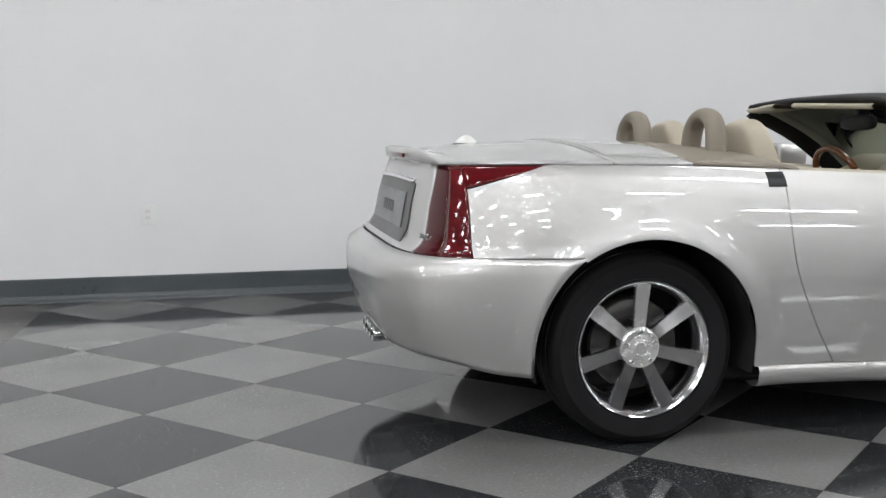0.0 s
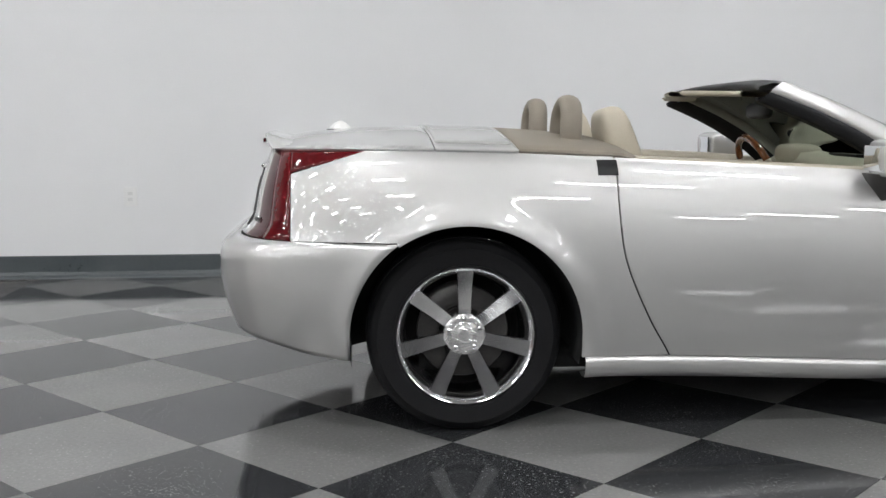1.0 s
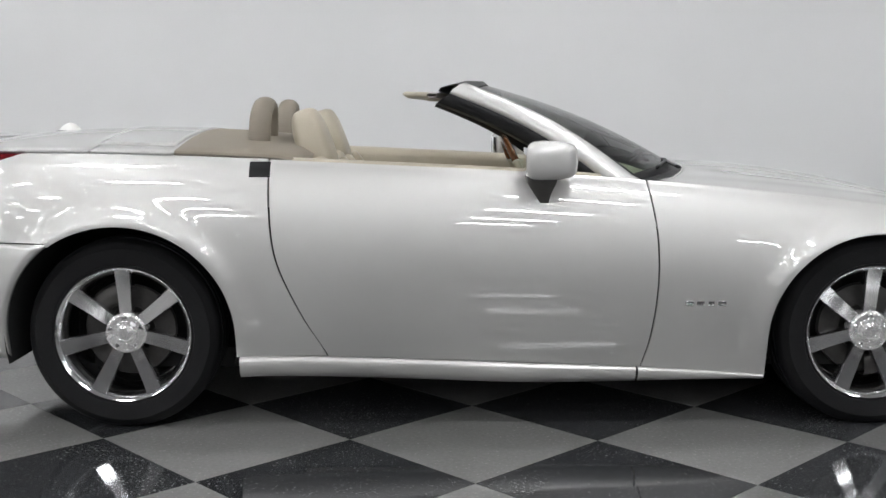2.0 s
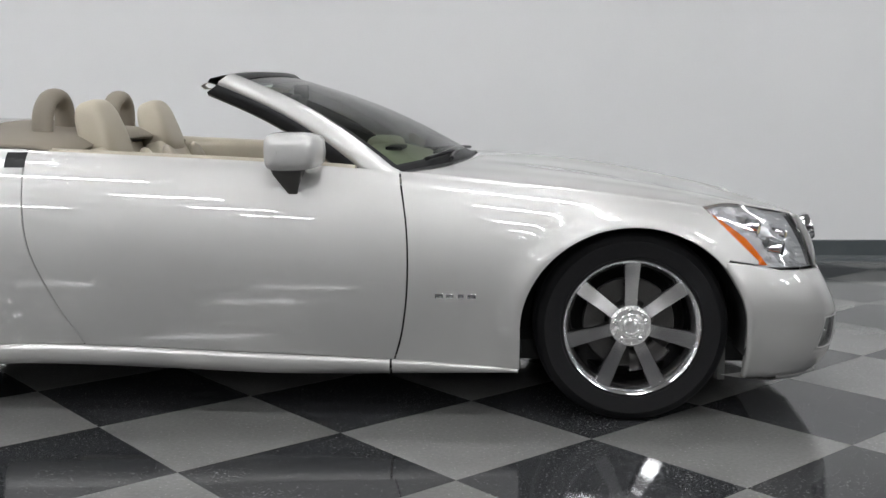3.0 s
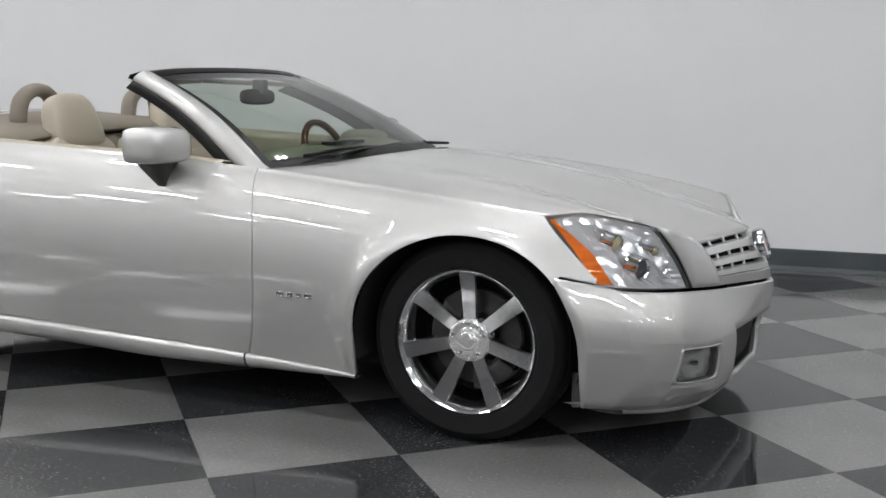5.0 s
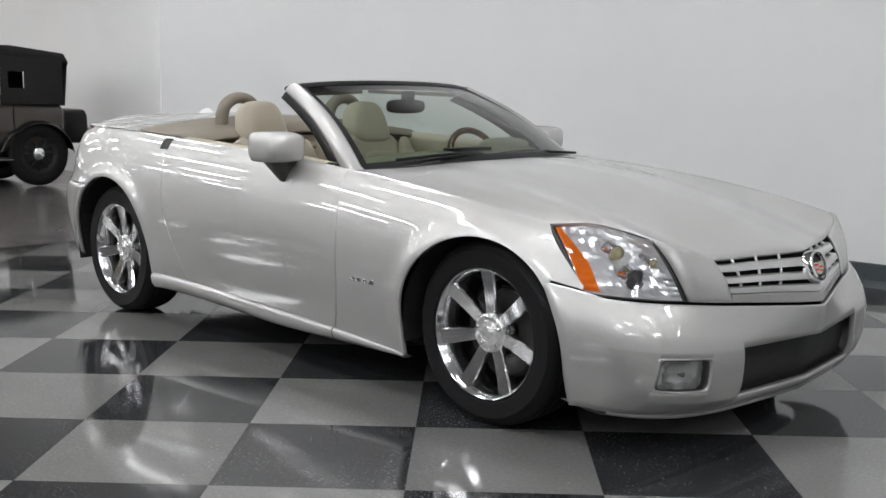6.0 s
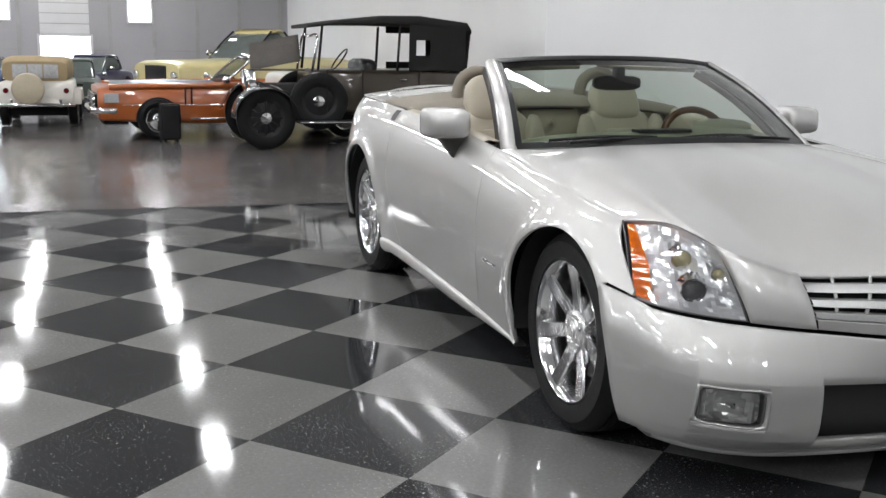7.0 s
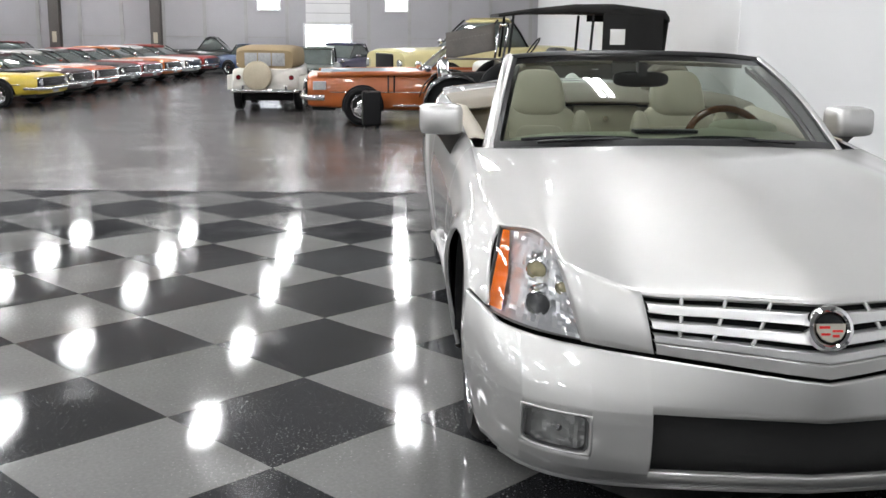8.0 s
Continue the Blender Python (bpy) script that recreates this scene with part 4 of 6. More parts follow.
for mirror in (False, True):
    sheet("side_band", [[ws(u, v, 0.003) for u in steps(0.0, 0.055, 3)] for v in steps(0, 0.985, 12)], BLACK, screen, "black enamel band at the screen's edge", mirror=mirror)
    # side pillar: silver outside, black seal inside
    rows = []
    for v in steps(-0.03, 1.0, 18):
        p = ws(0.0, max(v, 0.0))
        if v < 0:
            p = Vector((0.525, -0.715, 0.868))
        w = 0.062 - 0.014 * v
        rows.append([p + Vector((0.004, 0.012, 0.004)), p + Vector((0.0, -0.004, 0.012)), p + Vector((-w * 0.45, -0.02, 0.006)), p + Vector((-w, -0.024, -0.012)), p + Vector((-w * 1.25, -0.016, -0.03)), p + Vector((-w * 1.15, 0.012, -0.036))])
    sheet("screen_pillar", rows, SILVER, car, mirror=mirror, flip=False, solid=0.004)
    rows = [[Vector(r[4]) + Vector((0.004, -0.002, 0.004)), Vector(r[4]) + Vector((-0.035, 0.0, -0.02)), Vector(r[4]) + Vector((-0.04, 0.03, -0.03)), Vector(r[5]) + Vector((0.03, 0.03, 0.0))] for r in rows]
    sheet("pillar_seal", rows, BLACK, car, mirror=mirror, flip=False, solid=0.006)
    # sun visor
    sy = 1 if mirror else -1
    rows = [[(-0.20 + dx - 0.05 * math.cos(math.pi * u), sy * (0.08 + 0.42 * u), 1.20 + dz - 0.012 * u) for u in steps(0, 1, 8)] for dx, dz in ((0.03, 0.012), (-0.10, 0.018), (-0.115, 0.008), (-0.10, -0.004), (0.03, -0.006), (0.03, 0.012))]
    sheet("sun_visor", rows, TAN, car, "pale leather sun visor folded up", flip=not mirror)
# mirror on the screen
blob("inner_mirror", (-0.01, -0.125, 1.10), (0.04, 0.125, 1.17), BLACK, car, "black rear-view mirror", 3.2)
box("mirror_stem", (0.0, -0.02, 1.15), (0.06, 0.02, 1.21), BLACK, car, bevel=0.008)
# cowl and wipers
rows = []
for u in steps(0, 1, 12):
    a, b = WS_LOW(1 - u), COWL(1 - u)
    rows.append([(a.x - 0.01, a.y, a.z + 0.004), ((a.x + b.x) / 2, (a.y + b.y) / 2, (a.z + b.z) / 2 - 0.012), (b.x + 0.02, b.y, b.z - 0.02)])
sheet("cowl", both_halves([[r[k] for r in rows] for k in range(3)]), BLACK, car, "black cowl below the windscreen", flip=False, solid=0.004)
for y0, y1 in ((-0.55, -0.02), (0.02, 0.44)):
    w = tube("wiper", [(*ws(0.5, 0.04, 0.02)[:1], y0, 0.925), (0.70, (y0 + y1) / 2, 0.938), (0.74, y1, 0.93)], 0.009, BLACK, car, "black wiper arm", segs=8, n=14, flat=0.7)
    tube("wiper_blade", [(0.60, y0 - 0.05, 0.925), (0.68, (y0 + y1) / 2 - 0.1, 0.945), (0.69, y1 - 0.14, 0.94)], 0.007, BLACK, car, segs=6, n=12)

# ---- door mirrors ----
STALK = mottled(mat("dark_mirror_stalk", 0.5), (0.06, 0.057, 0.053), (0.09, 0.086, 0.08), 6, 120, 0.4, (0.4, 0.6))
for s in (-1, 1):
    dm = put("door_mirror", None, car, "silver door mirror on a dark stalk", m=pose(0.115, s * 0.69, 0.905, 0, 0, 0))
    rows = []
    for y, k in ((0.116, 0.01), (0.117, 0.72), (0.122, 0.86), (0.145, 0.97), (0.20, 1.0), (0.262, 0.97), (0.286, 0.9), (0.296, 0.72), (0.299, 0.3), (0.30, 0.01)):
        row = []
        for a in steps(0, 2 * math.pi * 19 / 20, 19):
            ca, sa = math.cos(a), math.sin(a)
            x = 0.128 * math.copysign(abs(ca) ** 0.6, ca) * k * (1.0 if ca > 0 else 0.42)
            z = 0.061 * math.copysign(abs(sa) ** 0.5, sa) * k
            row.append((x + 0.02 - 0.12 * (y - 0.2), s * y, 0.055 + z + (0.012 if sa > 0 else 0.0)))
        rows.append(row)
    sheet("shell", rows, SILVER, dm, closed=True, flip=s > 0)
    box("mirror_pane", (-0.037, min(s * 0.135, s * 0.282), 0.016), (-0.029, max(s * 0.135, s * 0.282), 0.105), MIRROR, dm, "mirror glass", bevel=0.003)
    stalk = [[(x, s * y, z) for x, y in ((a0, b0), (a1, b0), (a1, b1), (a0, b1))] for z, a0, a1, b0, b1 in ((0.006, -0.03, 0.075, 0.11, 0.235), (-0.02, -0.025, 0.07, 0.10, 0.21), (-0.06, 0.0, 0.055, 0.10, 0.185), (-0.09, 0.02, 0.05, 0.10, 0.165), (-0.098, 0.03, 0.04, 0.11, 0.14))]
    sheet("stalk", stalk, STALK, dm, closed=True, flip=s < 0)

# door push plate behind the door edge, and name badge bars on the fender
for mirror in (False, True):
    sgn = 1 if mirror else -1
    rows = [[Vector(side_pt(x, z)) + Vector((0, -d, 0)) for x in steps(-0.885, -0.812, 4)] for z, d in ((0.905, 0.0015), (0.93, 0.003), (0.945, 0.003), (0.958, 0.0015))]
    sheet("door_push_plate", rows, BLACK, car, "dark recessed door release", mirror=mirror, flip=True)
    for k, wd in enumerate((0.03, 0.028, 0.022, 0.03)):
        p = side_pt(0.665 + k * 0.038, 0.462)
        put("name_bar", box_mesh("name_bar", (p[0] - wd / 2, sgn * abs(p[1]) - 0.004, 0.453), (p[0] + wd / 2, sgn * abs(p[1]) + 0.004, 0.470), CHROME, 0.002), car)

# ---- cabin ----
box("cabin_floor", (-0.72, -0.72, 0.2), (0.75, 0.72, 0.3), TAUPE, car, bevel=0.02)
rows = [[(x, y, z) for y in steps(-0.74, 0.74, 10)] for x, z in ((-0.76, 0.3), (-0.78, 0.7), (-0.79, 0.90), (-0.80, 0.95))]
sheet("rear_bulkhead", rows, TAN, car, "pale leather bulkhead behind the seats", flip=True, solid=0.03)
# shelf between bulkhead and deck
rows = []
for x in steps(-1.152, -0.70, 10):
    zs = shoulder_z(x) - 0.004
    ys = abs(side_pt(x, zs)[1]) - 0.01
    rows.append([(x, ys * u, zs + crown(x) * (1 - u * u) - 0.03 * max(0, (x + 0.80) / 0.1) ** 2) for u in steps(-1, 1, 16)])
sheet("hoop_shelf", rows, TAUPE, car, "taupe trimmed shelf behind the seats", flip=False, solid=0.02)
for mirror in (False, True):
    rows = []
    for a in steps(0, 1, 18):
        x = -0.74 + 1.10 * a
        zs = shoulder_z(x) - 0.004
        ys = side_pt(x, zs)[1]
        rows.append([(x, ys + 0.004, zs - 0.004), (x, ys + 0.03, zs + 0.003), (x, ys + 0.07, zs - 0.004), (x, ys + 0.085, zs - 0.03), (x, ys + 0.095, zs - 0.2), (x, ys + 0.06, 0.58), (x, ys + 0.09, 0.56), (x, ys + 0.09, 0.3)])
    trim = sheet("door_trim", rows, TAN, car, "pale leather inner door panel", mirror=mirror, flip=False, solid=0.01)
    rows = [[(r[2][0], r[2][1] + 0.002, r[2][2] + 0.003), (r[3][0], r[3][1] + 0.004, r[3][2]), (r[3][0], r[3][1] + 0.006, r[3][2] - 0.03)] for r in rows]
    sheet("trim_band", rows, TAUPE, trim, mirror=mirror, flip=False)
# dashboard
rows = []
for y in steps(-0.72, 0.72, 28):
    hump = math.exp(-((y - 0.36) / 0.2) ** 4) * 0.035
    cx = WS_LOW(1 - abs(y) / 0.72).x
    lift = 0.045 * max(0.0, 1 - (abs(y) / 0.66) ** 4)
    rows.append([(cx - 0.05, y, 0.87 - 0.03 * (abs(y) / 0.72) ** 2), (min(0.56, cx - 0.10), y, 0.875 + lift + hump * 0.2), (0.40 - 0.06 * (abs(y) / 0.72) ** 4, y, 0.895 + lift + hump * 0.7), (0.31, y, 0.885 + lift + hump * 0.7), (0.285, y, 0.88 + hump * 0.4), (0.30, y, 0.80), (0.29, y, 0.74), (0.34, y, 0.62), (0.42, y, 0.45), (0.5, y, 0.3)])
dash = sheet("dashboard", rows, DASHTOP, car, "pale soft-topped dashboard", flip=True, solid=0.01)
blob("instrument_hood", (0.27, 0.22, 0.89), (0.44, 0.50, 0.988), DASHTOP, dash, "pale instrument binnacle", 3.0, 10)
box("screen_panel", (0.272, -0.12, 0.72), (0.30, 0.12, 0.85), BLACK, dash, bevel=0.008)
box("dash_vent", (0.40, -0.12, 0.938), (0.47, 0.14, 0.952), BLACK, dash, "dark slotted defroster vent", bevel=0.004)
box("dash_wood", (0.268, -0.62, 0.765), (0.30, -0.14, 0.80), WOOD, dash, bevel=0.008)
box("centre_console", (-0.70, -0.12, 0.3), (0.4, 0.12, 0.56), TAN, car, "pale leather centre console", bevel=0.04, segs=3)
blob("armrest", (-0.62, -0.10, 0.54), (-0.25, 0.10, 0.63), TAN, car, "", 4)
tube("gear_lever", [(-0.02, 0, 0.55), (-0.03, 0, 0.62), (-0.05, 0, 0.66)], 0.02, WOOD, car, segs=10, n=8)
box("waterfall_panel", (-0.775, -0.17, 0.62), (-0.725, 0.17, 0.965), TAN, car, "pale storage door between the seats", bevel=0.012)
put("storage_latch", lathe_mesh("storage_latch", [(0.0005, -0.012), (0.014, -0.012), (0.018, 0.0)], CHROME, 16), car, m=pose(-0.725, 0, 0.90, 0, 0, 90))
# steering wheel on the left
sw = put("steering_wheel", None, car, "wood and leather steering wheel", m=pose(0.17, 0.36, 0.845, 0, -24, 0))
ringpts = lambda a0, a1, n: [(0, 0.185 * math.cos(a), 0.185 * math.sin(a)) for a in steps(a0, a1, n)]
put("wheel_rim_wood", tube_mesh("wheel_rim_wood", curve3(ringpts(radians(25), radians(155), 10)), 0.017, WOOD, 10, 24), sw, "glossy wood upper rim")
put("wheel_rim_wood", tube_mesh("wheel_rim_wood", curve3(ringpts(radians(205), radians(335), 10)), 0.017, WOOD, 10, 24), sw, "glossy wood lower rim")
for a in (0, 180):
    put("wheel_rim_leather", tube_mesh("wheel_rim_leather", curve3(ringpts(radians(a - 25), radians(a + 25), 6)), 0.0175, TAN, 10, 12), sw)
    put("wheel_spoke", tube_mesh("wheel_spoke", curve3([(0.0, 0.18 * math.cos(radians(a)), 0), (0.02, 0.09 * math.cos(radians(a)), -0.01), (0.03, 0, -0.01)]), 0.022, TAN, 8, 8, 0.6), sw)
blob("wheel_pad", (-0.01, -0.085, -0.08), (0.06, 0.085, 0.06), TAN, sw, "", 3)
tube("steering_column", [(0.19, 0.36, 0.83), (0.28, 0.36, 0.79), (0.4, 0.36, 0.74)], 0.045, BLACK, car, segs=12, n=6)

# seats
seat = put("seat", None, car, "pale leather bucket seat", m=pose(-0.02, -0.36, 0))
blob("cushion", (-0.60, -0.25, 0.36), (0.02, 0.25, 0.56), TAN, seat, "", 5)
for s in (-1, 1):
    blob("side_bolster", (-0.55, s * 0.22 - 0.055, 0.40), (0.0, s * 0.22 + 0.055, 0.60), TAN, seat, "", 3)


def lean(ob, deg):
    ob.matrix_local = pose(-0.52, 0, 0.45, 0, -deg, 0)
    return ob


lean(blob("backrest", (-0.08, -0.25, 0.0), (0.08, 0.25, 0.55), TAN, seat, "", 4, 16, lambda v: (1 - 0.15 * v, 1 - 0.22 * v * v * v)), 17)
for s in (-1, 1):
    lean(blob("back_bolster", (0.0, s * 0.21 - 0.065, 0.02), (0.15, s * 0.21 + 0.065, 0.50), TAN, seat, "", 2.6, 12, lambda v: (1 - 0.5 * v, 1 - 0.2 * v)), 17)
lean(blob("headrest", (-0.072, -0.146, 0.46), (0.082, 0.146, 0.722), TAN, seat, "tall rounded leather headrest", 3.8, 16, lambda v: (1 - 0.25 * v, 1 - 0.24 * v * v)), 17)
lean(blob("back_insert", (0.06, -0.13, 0.05), (0.095, 0.13, 0.42), TAN, seat, "perforated leather insert", 5), 17)
copy_thing(seat, pose(-0.02, 0.36, 0))
# roll hoops behind the seats
for y in (-0.36, 0.36):
    way = curve3([(-0.905, y - 0.105, 0.96), (-0.903, y - 0.108, 1.05), (-0.899, y - 0.092, 1.115), (-0.895, y - 0.048, 1.152), (-0.895, y, 1.162), (-0.895, y + 0.048, 1.152), (-0.899, y + 0.092, 1.115), (-0.903, y + 0.108, 1.05), (-0.905, y + 0.105, 0.96)])
    rows = []
    for t in steps(0, 1, 40):
        d = way(min(t + 0.01, 1)) - way(max(t - 0.01, 0))
        out = Vector((0, -d.z, d.y)).normalized()
        rows.append([way(t) + out * (0.03 * math.cos(a)) + Vector((0.042 * math.sin(a), 0, 0)) for a in steps(0, 2 * math.pi * 13 / 14, 13)])
    sheet("roll_hoop", rows, TAUPE, car, "taupe padded roll hoop", closed=True)

# ---- far end of the hall ----
FAR_X = -27.0
DARK_GREY = mottled(mat("plain_dark_grey", 0.55), (0.085, 0.085, 0.088), (0.125, 0.125, 0.128), 0.6, 25, 0.3, (0.45, 0.65))
far_wall = thing("wall_far", "white panelled far wall with dock doors", "wall", kind="structure", at=(FAR_X, 0, 0))
PANEL_WALL = mottled(mat("pale_panel_wall", 0.6), (0.335, 0.33, 0.345), (0.41, 0.405, 0.42), 0.5, 30, 0.35, (0.5, 0.7))
box("plaster", (-0.3, HY0, 0), (0, AISLE_Y + 0.2, 2.6), PANEL_WALL, far_wall)
# added above the view: a dark upper wall, so the floor mirrors less light
box("upper_dark_wall", (-0.3, HY0, 2.6), (0.04, AISLE_Y + 0.2, CEIL), DARK_GREY, far_wall, "unseen dark upper wall added to darken floor reflections")
JOINT = mottled(mat("panel_joint", 0.7), (0.30, 0.30, 0.29), (0.4, 0.4, 0.39), 2, 40, 0.3)
y = AISLE_Y - 0.22
k = 0
while y > HY0 + 2:
    box("panel_joint", (0.0, y - 0.05, 0), (0.03, y + 0.05, 2.6), JOINT, far_wall)
    if k % 2 == 0:
        box("panel_rail", (0.0, y - 1.15, 1.02), (0.02, y - 0.05, 1.05), JOINT, far_wall)
    y -= 1.2
    k += 1
for k, yy in enumerate((-7.85, -10.7, -13.65, -16.5)):
    col = thing("steel_column", "dark steel column against the far wall", "column", "steel columns", kind="structure", at=(FAR_X + 0.6, yy, 0))
    box("flange", (-0.16, -0.14, 0), (-0.12, 0.14, CEIL), COLUMN, col)
    box("flange", (0.12, -0.14, 0), (0.16, 0.14, CEIL), COLUMN, col)
    box("web", (-0.12, -0.02, 0), (0.12, 0.02, CEIL), COLUMN, col)
    box("warning_plate", (0.161, -0.06, 0.85), (0.17, 0.06, 1.15), TAN, col)
for yy in (-5.0, -1.26):
    w = thing("dock_window", "bright daylit window high in a dock door", "window", "dock windows", kind="structure", at=(FAR_X + 0.01, yy, 1.84))
    box("window_frame", (0, -0.05, -0.05), (0.03, 0.66, 0.0), STEEL_W, w)
    box("window_frame", (0, -0.05, 0.62), (0.03, 0.66, 0.67), STEEL_W, w)
    for a, b in ((-0.05, 0.0), (0.61, 0.66)):
        box("window_frame", (0, a, 0.0), (0.03, b, 0.62), STEEL_W, w)
    box("pane", (0, 0.0, 0.0), (0.015, 0.61, 0.62), DAYLIGHT, w)
dock = thing("dock_door", "half-open dock door letting in bright daylight", "door", kind="structure", at=(FAR_X + 0.01, -3.62, 0.2))
box("daylight", (0, 0, 0.3), (0.02, 1.3, 1.2), DAYLIGHT, dock)
for a, b in ((-0.08, 0.0), (1.3, 1.38)):
    box("jamb", (0, a, -0.2), (0.06, b, 1.26), STEEL_W, dock)
box("loading_step", (0, 0, -0.2), (0.05, 1.3, 0.3), DARK_GREY, dock, "grey threshold below the opening")
box("door_edge", (0, 0, 1.2), (0.05, 1.3, 1.27), STEEL_W, dock)
for k in range(5):
    box("door_slat", (0, 0, 1.28 + 0.28 * k), (0.03, 1.3, 1.54 + 0.28 * k), STEEL_W, dock)

# ---- parked cars ----
DGLASS = mottled(mat("dark_car_glass", 0.05), (0.085, 0.10, 0.095), (0.12, 0.14, 0.135), 3, 20, 0.3)
LAMPW = mottled(mat("lamp_glass", 0.08), (0.34, 0.35, 0.35), (0.46, 0.47, 0.47), 12, 60, 0.3)
WHITEWALL = mottled(mat("whitewall", 0.5), (0.6, 0.6, 0.57), (0.68, 0.68, 0.65), 12, 60, 0.3)
paints = {}


def colour(name, rgb):
    if name not in paints:
        paints[name] = paint(name + "_paint", tuple(c * 0.46 for c in rgb), tuple(c * 0.6 for c in rgb), 0.32, 0.0, 0.5)
    return paints[name]


small_wheels = {}


def road_wheel(parent, x, y, r, side, w=0.2, style="steel"):
    key = (round(r, 3), style)
    if key not in small_wheels:
        tyre = lathe_mesh("tyre", [(r * 0.62, w * 0.4), (r * 0.8, w * 0.52), (r * 0.95, w * 0.45), (r, w * 0.3), (r, -w * 0.3), (r * 0.95, -w * 0.45), (r * 0.8, -w * 0.52), (r * 0.62, -w * 0.4)], RUBBER, 32)
        metal = BLACK if style == "black" else POLISHED
        rim = lathe_mesh("rim", [(r * 0.63, -w * 0.42), (r * 0.58, -w * 0.36), (r * 0.5, -w * 0.2), (r * 0.3, -w * 0.26), (r * 0.2, -w * 0.34), (0.001, -w * 0.36)], metal, 28)
        cap = lathe_mesh("hub_cap", [(r * 0.2, -w * 0.36), (r * 0.17, -w * 0.46), (0.001, -w * 0.5)], CHROME, 20)
        small_wheels[key] = (tyre, rim, cap)
    tyre, rim, cap = small_wheels[key]
    ob = put("wheel", tyre, parent, m=pose(x, y, r, 0, 0, 0 if side < 0 else 180))
    put("rim", rim, ob)
    put("hub_cap", cap, ob)
    return ob


def loft(sections, n=20, e=0.42):
    """Rounded closed sections: (x, half width, low, high, belly) along a body."""
    rows = []
    for x, w, lo, hi in sections:
        row = []
        for k in range(n):
            a = 2 * math.pi * k / n
            ca, sa = math.cos(a), math.sin(a)
            row.append((x, w * math.copysign(abs(ca) ** e, ca) * (1 - 0.06 * max(sa, 0)), (lo + hi) / 2 + (hi - lo) / 2 * math.copysign(abs(sa) ** e, sa)))
        rows.append(row)
    return rows


def closed_loft(name, sections, material, parent, label="", n=20, e=0.42):
    rows = loft(sections, n, e)
    first, last = rows[0], rows[-1]
    c0 = [sum(p[k] for p in first) / n for k in range(3)]
    c1 = [sum(p[k] for p in last) / n for k in range(3)]
    rows = [[c0] * n] + rows + [[c1] * n]
    me = grid_mesh(name, rows, material, closed=True)
    bm = bmesh.new()
    bm.from_mesh(me)
    bmesh.ops.remove_doubles(bm, verts=bm.verts[:], dist=0.0005)
    bmesh.ops.recalc_face_normals(bm, faces=bm.faces[:])
    bm.to_mesh(me)
    bm.free()
    for p in me.polygons:
        p.use_smooth = True
    me.set_sharp_from_angle(angle=radians(50))
    return put(name, me, parent, label)


